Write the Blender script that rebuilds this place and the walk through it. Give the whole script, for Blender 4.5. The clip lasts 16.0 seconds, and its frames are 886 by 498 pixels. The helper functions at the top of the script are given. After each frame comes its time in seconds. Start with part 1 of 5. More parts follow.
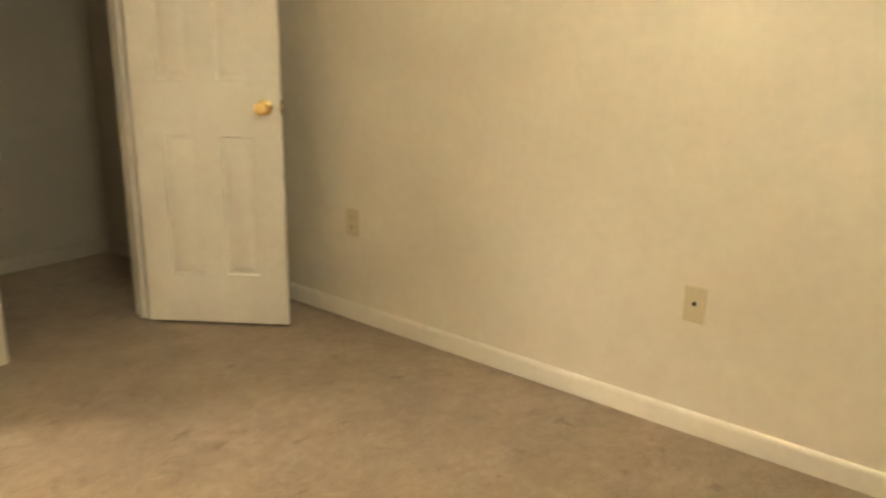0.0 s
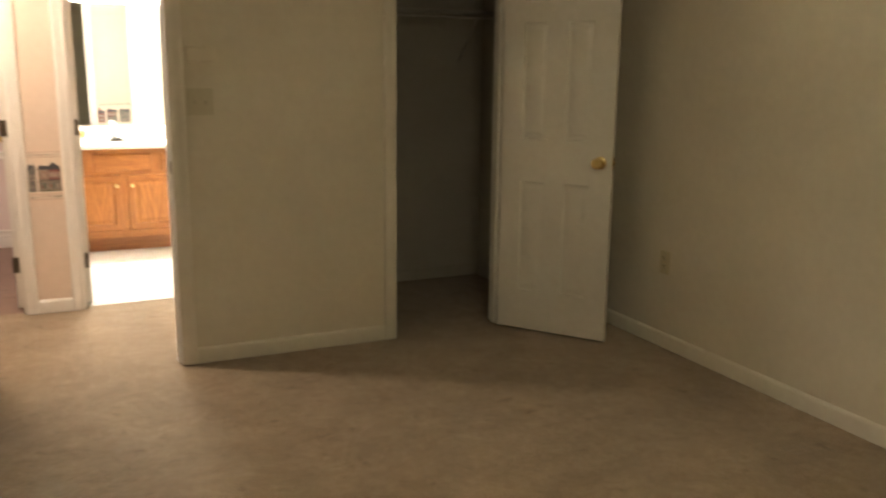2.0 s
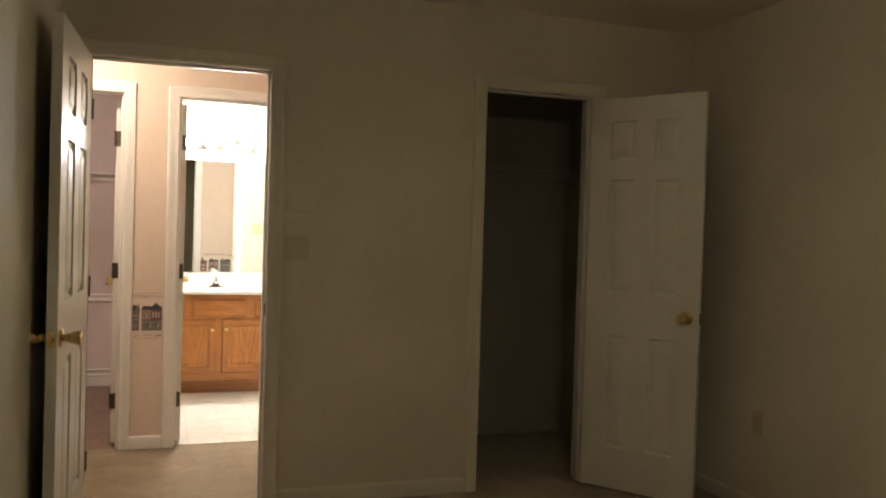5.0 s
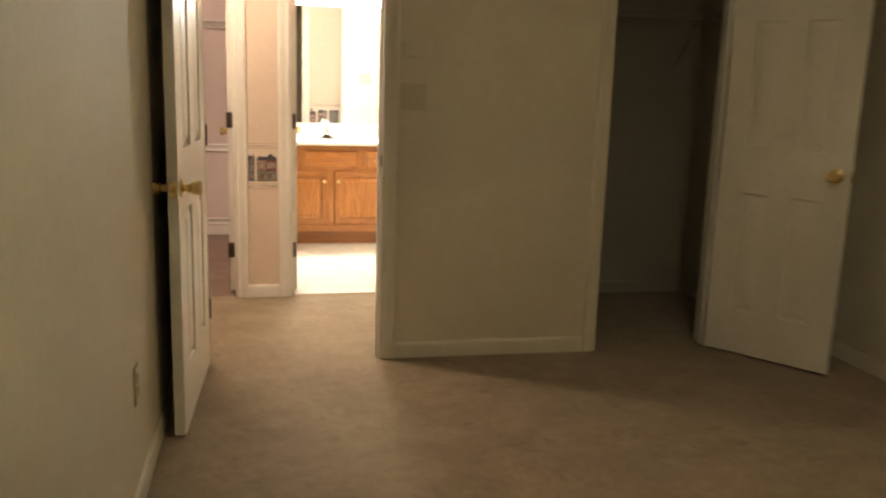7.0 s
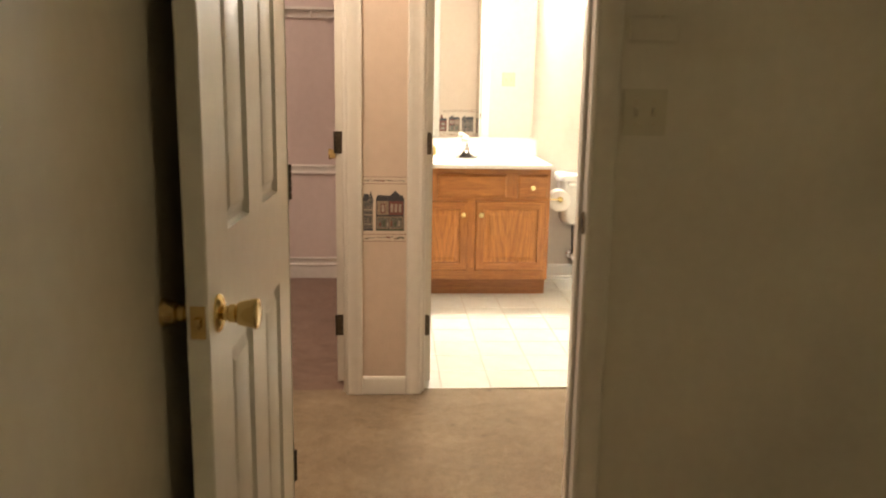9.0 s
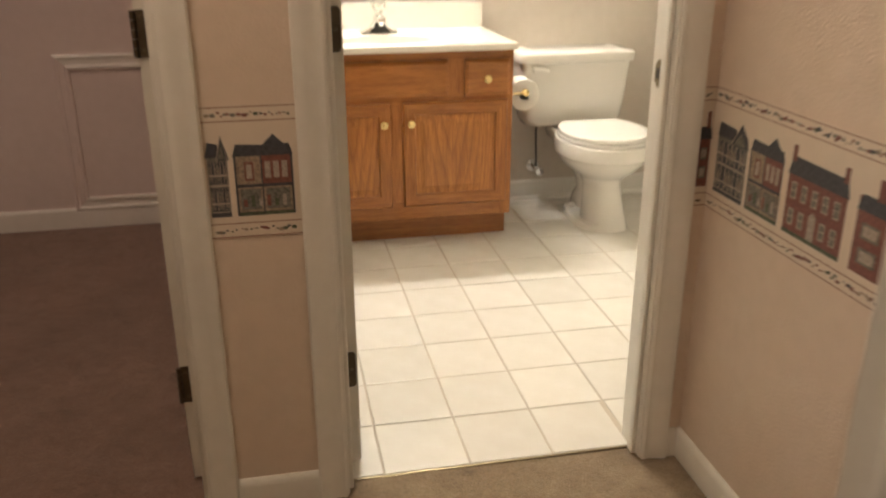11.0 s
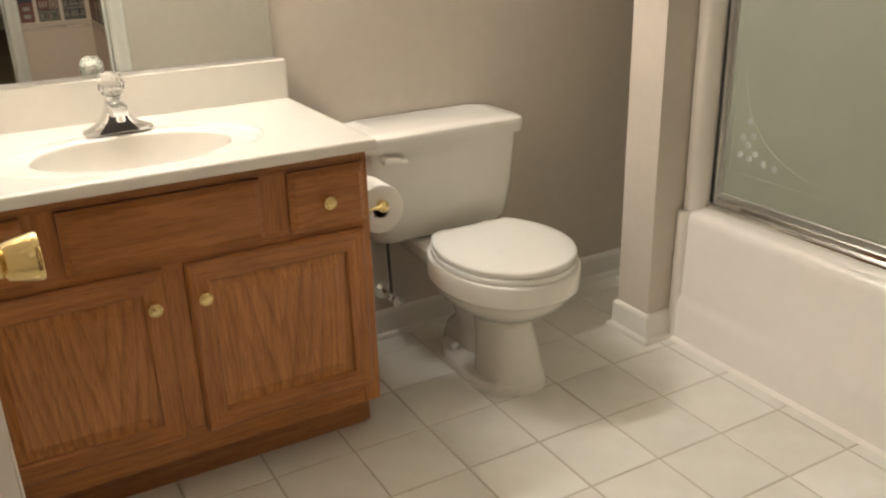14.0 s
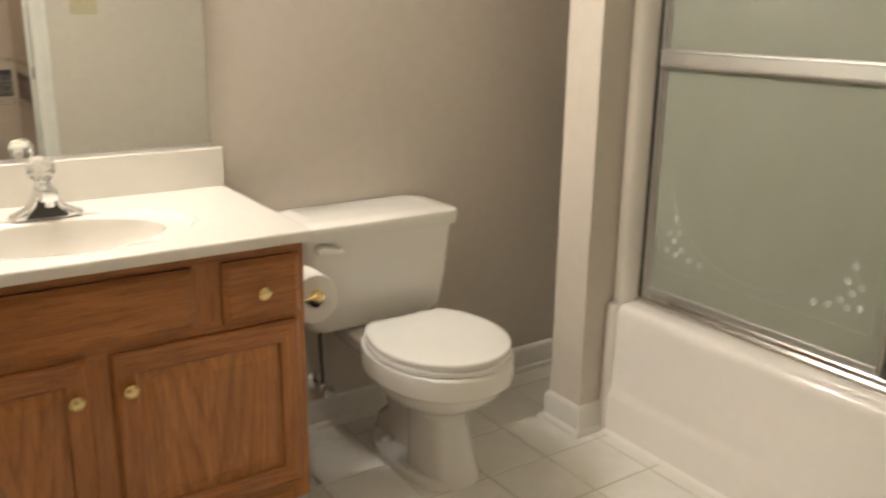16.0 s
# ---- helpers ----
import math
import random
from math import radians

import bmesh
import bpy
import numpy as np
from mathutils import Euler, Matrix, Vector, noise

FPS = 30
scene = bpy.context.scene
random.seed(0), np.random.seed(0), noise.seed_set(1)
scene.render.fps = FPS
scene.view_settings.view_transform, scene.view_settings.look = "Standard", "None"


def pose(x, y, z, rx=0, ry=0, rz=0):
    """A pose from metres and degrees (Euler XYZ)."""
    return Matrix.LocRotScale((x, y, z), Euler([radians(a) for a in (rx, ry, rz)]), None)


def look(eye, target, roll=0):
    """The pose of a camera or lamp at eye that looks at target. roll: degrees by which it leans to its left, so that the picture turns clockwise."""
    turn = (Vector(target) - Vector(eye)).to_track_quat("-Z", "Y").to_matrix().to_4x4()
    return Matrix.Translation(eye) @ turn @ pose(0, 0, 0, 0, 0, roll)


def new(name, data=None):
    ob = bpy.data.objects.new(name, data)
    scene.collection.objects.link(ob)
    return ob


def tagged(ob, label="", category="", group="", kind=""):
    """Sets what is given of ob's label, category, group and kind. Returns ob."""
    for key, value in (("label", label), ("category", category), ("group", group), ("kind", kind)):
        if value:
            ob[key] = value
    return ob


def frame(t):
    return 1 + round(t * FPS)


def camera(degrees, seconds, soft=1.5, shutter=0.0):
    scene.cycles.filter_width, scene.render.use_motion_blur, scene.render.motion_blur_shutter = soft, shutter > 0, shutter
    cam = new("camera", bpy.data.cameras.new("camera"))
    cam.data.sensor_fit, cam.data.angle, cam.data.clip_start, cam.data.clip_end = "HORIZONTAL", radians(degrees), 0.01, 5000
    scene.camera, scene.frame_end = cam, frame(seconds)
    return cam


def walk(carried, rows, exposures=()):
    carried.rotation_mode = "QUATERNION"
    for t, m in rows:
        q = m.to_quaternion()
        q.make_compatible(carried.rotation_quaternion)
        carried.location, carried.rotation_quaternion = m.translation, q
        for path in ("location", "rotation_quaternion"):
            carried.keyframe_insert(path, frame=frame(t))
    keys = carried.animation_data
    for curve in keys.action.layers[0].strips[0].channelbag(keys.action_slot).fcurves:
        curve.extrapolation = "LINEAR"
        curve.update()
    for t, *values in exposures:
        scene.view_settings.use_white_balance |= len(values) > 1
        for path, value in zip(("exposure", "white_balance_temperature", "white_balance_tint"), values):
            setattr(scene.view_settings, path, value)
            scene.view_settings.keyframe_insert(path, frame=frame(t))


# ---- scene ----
cam = camera(55.4, 16.0, 2.0, 0.6)
PATH = [
    (0, (-0.123, -3.151, 1.309), (1.35, -1.916, 0.76), 0.7),
    (0.5, (-0.243, -3.347, 1.324), (1.086, -1.954, 0.784), 0.8),
    (1, (-0.299, -3.573, 1.344), (0.882, -2.039, 0.842), 1.0),
    (1.5, (-0.363, -3.77, 1.344), (0.615, -2.085, 0.892), 1.2),
    (2, (-0.457, -3.921, 1.353), (0.361, -2.142, 0.944), 0.6),
    (2.5, (-0.474, -3.997, 1.368), (0.233, -2.15, 1.068), 1.0),
    (3, (-0.484, -4.017, 1.404), (0.167, -2.133, 1.245), 0.7),
    (3.5, (-0.465, -4.022, 1.392), (0.139, -2.116, 1.325), 0.3),
    (5.8, (-0.489, -3.96, 1.284), (0.16, -2.069, 1.251), 2.4),
    (6, (-0.509, -3.959, 1.297), (0.094, -2.061, 1.117), 2.3),
    (6.5, (-0.519, -3.934, 1.287), (-0.02, -2.026, 0.955), 2.0),
    (7, (-0.503, -3.772, 1.286), (-0.094, -1.854, 0.897), 1.8),
    (7.5, (-0.466, -3.415, 1.288), (-0.207, -1.469, 0.905), 2.4),
    (8, (-0.544, -3.009, 1.287), (-0.362, -1.05, 0.925), 2.4),
    (8.2, (-0.486, -2.839, 1.309), (-0.334, -0.874, 0.969), 1.6),
    (10.3, (-0.546, -0.979, 1.254), (-0.398, 0.928, 0.671), 0.2),
    (10.5, (-0.519, -0.801, 1.251), (-0.258, 1.086, 0.642), -0.5),
    (11, (-0.466, -0.43, 1.224), (-0.101, 1.401, 0.506), -0.2),
    (11.5, (-0.41, -0.137, 1.211), (-0.051, 1.632, 0.348), -0.2),
    (12, (-0.362, 0.2, 1.2), (0.162, 1.888, 0.264), -0.6),
    (12.5, (-0.298, 0.475, 1.205), (0.278, 2.14, 0.258), 0.1),
    (13, (-0.246, 0.703, 1.228), (0.256, 2.41, 0.315), -0.3),
    (13.5, (-0.293, 0.933, 1.241), (0.423, 2.615, 0.43), -3.1),
    (14, (-0.302, 1.037, 1.261), (0.592, 2.668, 0.525), -1.7),
    (14.5, (-0.3, 1.048, 1.262), (0.577, 2.712, 0.58), -1.3),
    (15, (-0.308, 1.052, 1.277), (0.564, 2.726, 0.616), -1.1),
    (15.5, (-0.313, 1.043, 1.286), (0.611, 2.703, 0.659), -0.2),
    (16, (-0.317, 1.051, 1.282), (0.757, 2.646, 0.731), 0.8),
]
EXPOSURES = [(0.0, 4.22, 6350, 10), (0.5, 4.18, 6350, 10), (1.0, 4.15, 6400, 10), (1.5, 3.08, 6400, 10), (2.0, 2.55, 6300, 10), (2.5, 2.2, 6200, 10), (3.0, 2.0, 6100, 10),
             (3.5, 1.82, 6100, 10), (5.8, 1.67, 6450, 10), (6.5, 1.97, 6700, 10), (7.5, 2.27, 6800, 10), (8.2, 2.2, 6800, 10), (10.3, 1.2, 6750, 10), (11.0, 1.0, 6700, 10),
             (12.0, 0.72, 6650, 10), (12.5, 0.64, 6650, 10), (13.0, 0.66, 6620, 10), (13.5, 0.54, 6500, 10), (14.0, 0.19, 6500, 10), (14.5, 0.09, 6500, 10), (15.0, 0.12, 6500, 10), (16.0, 0.17, 6500, 10)]
walk(cam, [(t, look(eye, target, roll)) for t, eye, target, roll in PATH], EXPOSURES)

# ---- world: no daylight reaches these rooms ----
world = bpy.data.worlds.new("night")
world.use_nodes = True
world.node_tree.nodes["Background"].inputs[0].default_value = (0.012, 0.014, 0.02, 1)
world.node_tree.nodes["Background"].inputs[1].default_value = 0.3
scene.world = world

# lamp powers (emission strength of the glass)
BED_LAMP, HALL_LAMP, ROOM_LAMP, BATH_BULB = 5.3, 34.0, 17.0, 200.0

# ---- plan, in metres ----
CEIL = 2.44
BED_X0, BED_X1, BED_Y0 = -0.885, 2.280, -5.3        # bedroom
ENTRY = (-0.795, 0.009, 2.038)                          # openings: left, right, head
CLOSET = (1.085, 1.685, 2.045)
HALL_Y0, HALL_Y1, HALL_X1 = 0.12, 1.195, 0.447        # vestibule
BATHDOOR = (-0.362, 0.345, 2.05)
ROOMDOOR = (-1.385, -0.675, 2.05)
BATH_X0, BATH_Y0, BATH_Y1 = -0.492, 1.297, 3.27       # bathroom
WING_X, WING_Y0, WING_Y1 = 1.374, 2.793, 2.930       # wing wall at the tub's head
TUB_X0, TUB_X1 = 1.462, 2.26
ROOM_X0, ROOM_X1 = -3.0, -0.595                      # side room
TILE_Y0 = 1.247                                       # carpet meets tile in the bathroom doorway
CLO_X0, CLO_X1, CLO_Y1 = 0.598, 2.13, 1.13           # closet


# ---- materials ----
def nodes_of(mat):
    mat.use_nodes = True
    nt = mat.node_tree
    return nt, nt.nodes["Principled BSDF"]


def ramp(nt, fac, stops):
    r = nt.nodes.new("ShaderNodeValToRGB")
    while len(r.color_ramp.elements) < len(stops):
        r.color_ramp.elements.new(0.5)
    for e, (p, c) in zip(r.color_ramp.elements, stops):
        e.position, e.color = p, (*c, 1)
    nt.links.new(fac, r.inputs[0])
    return r.outputs[0]


def coords(nt, scale=(1, 1, 1), rot=(0, 0, 0)):
    tc = nt.nodes.new("ShaderNodeTexCoord")
    mp = nt.nodes.new("ShaderNodeMapping")
    mp.inputs["Scale"].default_value = scale
    mp.inputs["Rotation"].default_value = rot
    nt.links.new(tc.outputs["Object"], mp.inputs[0])
    return mp.outputs[0]


def noise_tex(nt, vec, scale, detail=3.0, rough=0.5):
    n = nt.nodes.new("ShaderNodeTexNoise")
    n.inputs["Scale"].default_value = scale
    n.inputs["Detail"].default_value = detail
    n.inputs["Roughness"].default_value = rough
    if vec is not None:
        nt.links.new(vec, n.inputs["Vector"])
    return n.outputs["Fac"]


def bump(nt, bsdf, height, strength, distance):
    b = nt.nodes.new("ShaderNodeBump")
    b.inputs["Strength"].default_value = strength
    b.inputs["Distance"].default_value = distance
    nt.links.new(height, b.inputs["Height"])
    nt.links.new(b.outputs[0], bsdf.inputs["Normal"])


def mixed(nt, a, b, fac, mode="MULTIPLY"):
    m = nt.nodes.new("ShaderNodeMix")
    m.data_type, m.blend_type = "RGBA", mode
    m.inputs["Factor"].default_value = fac
    nt.links.new(a, m.inputs["A"])
    nt.links.new(b, m.inputs["B"])
    return m.outputs["Result"]


def scaled(c, k):
    return tuple(min(1.0, v * k) for v in c)


def paint(name, c, rough=0.6, vary=0.05, grain=240.0, strength=0.12, blotch=1.6):
    mat = bpy.data.materials.new(name)
    nt, b = nodes_of(mat)
    v = coords(nt)
    big = ramp(nt, noise_tex(nt, v, blotch, 4.0), [(0.3, scaled(c, 1 - vary)), (0.7, scaled(c, 1 + vary * 0.5))])
    fine = ramp(nt, noise_tex(nt, v, 26.0, 4.0), [(0.35, (0.95, 0.945, 0.935)), (0.65, (1, 1, 1))])
    nt.links.new(mixed(nt, big, fine, 0.7), b.inputs["Base Color"])
    r = nt.nodes.new("ShaderNodeMapRange")
    r.inputs["To Min"].default_value, r.inputs["To Max"].default_value = rough - 0.06, rough + 0.08
    nt.links.new(noise_tex(nt, v, 9.0), r.inputs["Value"])
    nt.links.new(r.outputs[0], b.inputs["Roughness"])
    bump(nt, b, noise_tex(nt, v, grain, 2.0), strength, 0.002)
    return mat


def plain(name, c, rough=0.4, metal=0.0, grain=0.0, coat=0.0, vary=0.04):
    mat = bpy.data.materials.new(name)
    nt, b = nodes_of(mat)
    v = coords(nt)
    nt.links.new(ramp(nt, noise_tex(nt, v, 30.0, 4.0), [(0.3, scaled(c, 1 - vary)), (0.7, c)]), b.inputs["Base Color"])
    r = nt.nodes.new("ShaderNodeMapRange")
    r.inputs["To Min"].default_value, r.inputs["To Max"].default_value = rough * 0.8, rough * 1.25
    nt.links.new(noise_tex(nt, v, 55.0), r.inputs["Value"])
    nt.links.new(r.outputs[0], b.inputs["Roughness"])
    b.inputs["Metallic"].default_value = metal
    b.inputs["Coat Weight"].default_value = coat
    if grain:
        bump(nt, b, noise_tex(nt, v, grain, 2.0), 0.15, 0.001)
    return mat


def carpet_mat(name, dark, light):
    mat = bpy.data.materials.new(name)
    nt, b = nodes_of(mat)
    v = coords(nt)
    tuft = ramp(nt, noise_tex(nt, v, 160.0, 3.0, 0.7), [(0.25, dark), (0.75, light)])
    nap = ramp(nt, noise_tex(nt, coords(nt, (1.0, 1.25, 1), (0, 0, 0.6)), 3.0, 6.0, 0.66), [(0.30, (0.70, 0.68, 0.65)), (0.66, (1, 1, 1))])
    spots = ramp(nt, noise_tex(nt, v, 9.5, 3.0, 0.6), [(0.29, (0.55, 0.51, 0.47)), (0.37, (1, 1, 1))])
    marks = ramp(nt, noise_tex(nt, v, 24.0, 4.0, 0.6), [(0.35, (0.78, 0.77, 0.75)), (0.65, (1, 1, 1))])
    mottle = ramp(nt, noise_tex(nt, coords(nt, (1, 1, 1), (0, 0, 0.3)), 8.0, 5.0, 0.6), [(0.36, (0.80, 0.77, 0.74)), (0.58, (1, 1, 1))])
    col = mixed(nt, mixed(nt, mixed(nt, tuft, nap, 0.9), spots, 0.7), mixed(nt, marks, mottle, 0.8), 0.8)
    nt.links.new(col, b.inputs["Base Color"])
    b.inputs["Roughness"].default_value = 1.0
    b.inputs["Specular IOR Level"].default_value = 0.08
    b.inputs["Sheen Weight"].default_value = 0.25
    b.inputs["Sheen Roughness"].default_value = 0.6
    bump(nt, b, noise_tex(nt, v, 230.0, 3.0, 0.75), 0.9, 0.006)
    return mat


def math_node(nt, op, a, b=None, c=None):
    n = nt.nodes.new("ShaderNodeMath")
    n.operation = op
    for k, v in enumerate((a, b, c)):
        if v is None:
            continue
        if isinstance(v, (int, float)):
            n.inputs[k].default_value = v
        else:
            nt.links.new(v, n.inputs[k])
    return n.outputs[0]


def oak_mat(name, along, dark=(0.36, 0.130, 0.025), light=(0.525, 0.211, 0.047), arch=False):
    """Honey oak; along is the axis of the grain. arch: a flat-sawn board with pointed arches up its middle."""
    mat = bpy.data.materials.new(name)
    nt, b = nodes_of(mat)
    s = {"x": (1.6, 22, 22), "z": (22, 22, 1.6)}[along]
    info = nt.nodes.new("ShaderNodeObjectInfo")
    off = nt.nodes.new("ShaderNodeVectorMath")
    off.operation = "SCALE"
    off.inputs[0].default_value = (7.0, 13.0, 5.0)
    nt.links.new(info.outputs["Random"], off.inputs["Scale"])
    shift = nt.nodes.new("ShaderNodeVectorMath")
    nt.links.new(coords(nt, s), shift.inputs[0])
    nt.links.new(off.outputs[0], shift.inputs[1])
    v = shift.outputs[0]
    slow = noise_tex(nt, v, 0.30, 2.0, 0.45)
    if arch:
        tc = nt.nodes.new("ShaderNodeTexCoord")
        xyz = nt.nodes.new("ShaderNodeSeparateXYZ")
        nt.links.new(tc.outputs["Generated"], xyz.inputs[0])
        heart = math_node(nt, "MULTIPLY_ADD", info.outputs["Random"], 0.34, 0.33)
        u = math_node(nt, "SUBTRACT", xyz.outputs["X"], heart)
        bow = math_node(nt, "MULTIPLY", math_node(nt, "POWER", math_node(nt, "ABSOLUTE", u), 1.3), 17.0)
        rise = math_node(nt, "MULTIPLY_ADD", xyz.outputs["Z"], -1.5, bow)
        field = math_node(nt, "MULTIPLY_ADD", slow, 5.5, rise)
    else:
        xyz = nt.nodes.new("ShaderNodeSeparateXYZ")
        nt.links.new(v, xyz.inputs[0])
        field = math_node(nt, "MULTIPLY_ADD", slow, 9.0, math_node(nt, "MULTIPLY", xyz.outputs["X" if along == "z" else "Z"], 2.2))
    ring = math_node(nt, "FRACT", field)
    rings = ramp(nt, ring, [(0.0, (0.55, 0.45, 0.38)), (0.22, (0.84, 0.79, 0.74)), (0.55, (1, 1, 1)), (0.90, (0.97, 0.96, 0.95)), (1.0, (0.62, 0.53, 0.45))])
    fibre = ramp(nt, noise_tex(nt, v, 2.2, 4.0, 0.65), [(0.3, dark), (0.68, light)])
    fade = ramp(nt, noise_tex(nt, v, 0.22, 2.0, 0.5), [(0.38, (0.3, 0.3, 0.3)), (0.64, (1, 1, 1))])
    grained = mixed(nt, fibre, mixed(nt, rings, fade, 1.0, "LIGHTEN"), 0.62 if arch else 0.4)
    pores = ramp(nt, noise_tex(nt, v, 7.0, 3.0, 0.7), [(0.38, (0.74, 0.67, 0.60)), (0.50, (1, 1, 1))])
    flecks = ramp(nt, noise_tex(nt, v, 17.0, 2.0, 0.6), [(0.34, (0.68, 0.60, 0.52)), (0.44, (1, 1, 1))])
    tone = ramp(nt, noise_tex(nt, coords(nt), 5.0), [(0.3, (0.86, 0.83, 0.80)), (0.7, (1, 1, 1))])
    nt.links.new(mixed(nt, mixed(nt, mixed(nt, grained, pores, 0.8), flecks, 0.6), tone, 0.8), b.inputs["Base Color"])
    b.inputs["Roughness"].default_value = 0.38
    b.inputs["Coat Weight"].default_value = 0.25
    b.inputs["Coat Roughness"].default_value = 0.25
    bump(nt, b, noise_tex(nt, v, 5.5, 3.0, 0.7), 0.25, 0.001)
    return mat


def tile_mat():
    mat = bpy.data.materials.new("glazed_tile")
    nt, b = nodes_of(mat)
    info = nt.nodes.new("ShaderNodeObjectInfo")
    tone = ramp(nt, info.outputs["Random"], [(0.0, (0.77, 0.752, 0.695)), (1.0, (0.83, 0.812, 0.755))])
    v = coords(nt)
    dirt = ramp(nt, noise_tex(nt, v, 8.0, 5.0, 0.6), [(0.28, (0.90, 0.885, 0.86)), (0.62, (1, 1, 1))])
    nt.links.new(mixed(nt, tone, dirt, 0.8), b.inputs["Base Color"])
    r = nt.nodes.new("ShaderNodeMapRange")
    r.inputs["To Min"].default_value, r.inputs["To Max"].default_value = 0.13, 0.23
    b.inputs["IOR"].default_value = 1.62
    nt.links.new(noise_tex(nt, v, 14.0), r.inputs["Value"])
    nt.links.new(r.outputs[0], b.inputs["Roughness"])
    bump(nt, b, noise_tex(nt, v, 9.0, 2.0), 0.05, 0.002)
    return mat


def glow(name, c, strength):
    mat = bpy.data.materials.new(name)
    nt, b = nodes_of(mat)
    b.inputs["Base Color"].default_value = (0.8, 0.8, 0.78, 1)
    b.inputs["Emission Color"].default_value = (*c, 1)
    b.inputs["Emission Strength"].default_value = strength
    return mat


def clear_mat(name, c, rough, ior=1.49):
    mat = bpy.data.materials.new(name)
    nt, b = nodes_of(mat)
    b.inputs["Base Color"].default_value = (*c, 1)
    b.inputs["Roughness"].default_value = rough
    b.inputs["Transmission Weight"].default_value = 1.0
    b.inputs["IOR"].default_value = ior
    return mat


def frosted_mat():
    """Obscure shower glass: half lets light through, scattered."""
    mat = bpy.data.materials.new("frosted_glass")
    nt, b = nodes_of(mat)
    v = coords(nt)
    nt.links.new(ramp(nt, noise_tex(nt, v, 5.0), [(0.3, (0.43, 0.445, 0.37)), (0.7, (0.475, 0.49, 0.41))]), b.inputs["Base Color"])
    b.inputs["Roughness"].default_value = 0.42
    bump(nt, b, noise_tex(nt, v, 420.0, 1.0), 0.12, 0.001)
    tr = nt.nodes.new("ShaderNodeBsdfTranslucent")
    tr.inputs[0].default_value = (0.63, 0.655, 0.55, 1)
    mx = nt.nodes.new("ShaderNodeMixShader")
    mx.inputs[0].default_value = 0.4
    nt.links.new(b.outputs[0], mx.inputs[1])
    nt.links.new(tr.outputs[0], mx.inputs[2])
    nt.links.new(mx.outputs[0], nt.nodes["Material Output"].inputs[0])
    return mat


M_BED = paint("bedroom_wall_paint", (0.66, 0.605, 0.49), 0.7)
# closet dimness put into the colour: darker than the bedroom paint
M_CLO_DIM = paint("closet_dimmed_paint", (0.44, 0.41, 0.35), 0.75)
M_HALL = paint("peach_wallpaper", (0.70, 0.575, 0.475), 0.6, 0.05, 150.0, 0.5)
M_ROOM = paint("mauve_wall_paint", (0.72, 0.62, 0.585), 0.7)
M_BATH = paint("taupe_wall_paint", (0.62, 0.56, 0.485), 0.45, 0.04, 200.0, 0.12)
M_CEIL = paint("ceiling_paint", (0.72, 0.68, 0.60), 0.8, 0.03, 90.0, 0.3)
M_TRIM = paint("white_trim_paint", (0.78, 0.755, 0.70), 0.34, 0.03, 60.0, 0.05, 3.0)
M_TRIM_BED = paint("cream_trim_paint", (0.69, 0.645, 0.545), 0.4, 0.03, 60.0, 0.05, 3.0)
M_DOOR = paint("door_paint", (0.76, 0.73, 0.66), 0.33, 0.03, 150.0, 0.06, 3.0)
M_CARPET = carpet_mat("tan_carpet", (0.26, 0.187, 0.111), (0.51, 0.385, 0.247))
M_CARPET2 = carpet_mat("rose_brown_carpet", (0.20, 0.112, 0.080), (0.40, 0.25, 0.19))
M_TILE = tile_mat()
M_GROUT = paint("grout", (0.54, 0.485, 0.405), 0.9, 0.12, 300.0, 0.4, 5.0)
M_OAK_Z = oak_mat("oak_upright_grain", "z")
M_OAK_P = oak_mat("oak_panel_grain", "z", (0.42, 0.157, 0.030), (0.59, 0.246, 0.055), True)
M_OAK_X = oak_mat("oak_level_grain", "x")
# darker copy of the oak: shade below the vanity put into the colour
M_OAK_SHADE = oak_mat("oak_toe_kick_shaded", "x", (0.30, 0.115, 0.030), (0.43, 0.175, 0.050))
M_BRASS = plain("polished_brass", (0.82, 0.635, 0.30), 0.15, 1.0)
M_BRONZE = plain("aged_brass_plate", (0.15, 0.12, 0.085), 0.36, 0.85, 0.0, 0.0, 0.25)
M_SCREW = plain("worn_brass_screw", (0.19, 0.15, 0.10), 0.32, 0.9)
M_STRIKE = plain("dull_brass_strike", (0.24, 0.19, 0.11), 0.4, 0.85)
M_CHROME = plain("chrome", (0.80, 0.80, 0.80), 0.08, 1.0)
M_ALU = plain("bright_aluminium", (0.66, 0.655, 0.64), 0.30, 1.0)
M_CERAMIC = plain("vitreous_china", (0.80, 0.775, 0.715), 0.10, 0.0, 0.0, 0.4, 0.02)
M_SEAT = plain("toilet_seat_plastic", (0.82, 0.80, 0.75), 0.2, 0.0, 0.0, 0.1, 0.02)
M_MARBLE = plain("cultured_marble", (0.775, 0.735, 0.665), 0.16, 0.0, 0.0, 0.3, 0.035)
M_TUB = plain("tub_fibreglass", (0.87, 0.83, 0.78), 0.17, 0.0, 0.0, 0.3, 0.025)
M_ALMOND = plain("almond_plastic", (0.53, 0.46, 0.30), 0.35)
M_IVORY = plain("ivory_plastic", (0.55, 0.50, 0.37), 0.35)
M_DARK = plain("dark_slot", (0.03, 0.025, 0.02), 0.6)
M_RUBBER = plain("grey_supply_hose", (0.12, 0.11, 0.10), 0.5)
M_TISSUE = paint("tissue_paper", (0.84, 0.81, 0.75), 0.95, 0.03, 500.0, 0.4)
M_CARD = plain("cardboard_core", (0.36, 0.26, 0.15), 0.9)
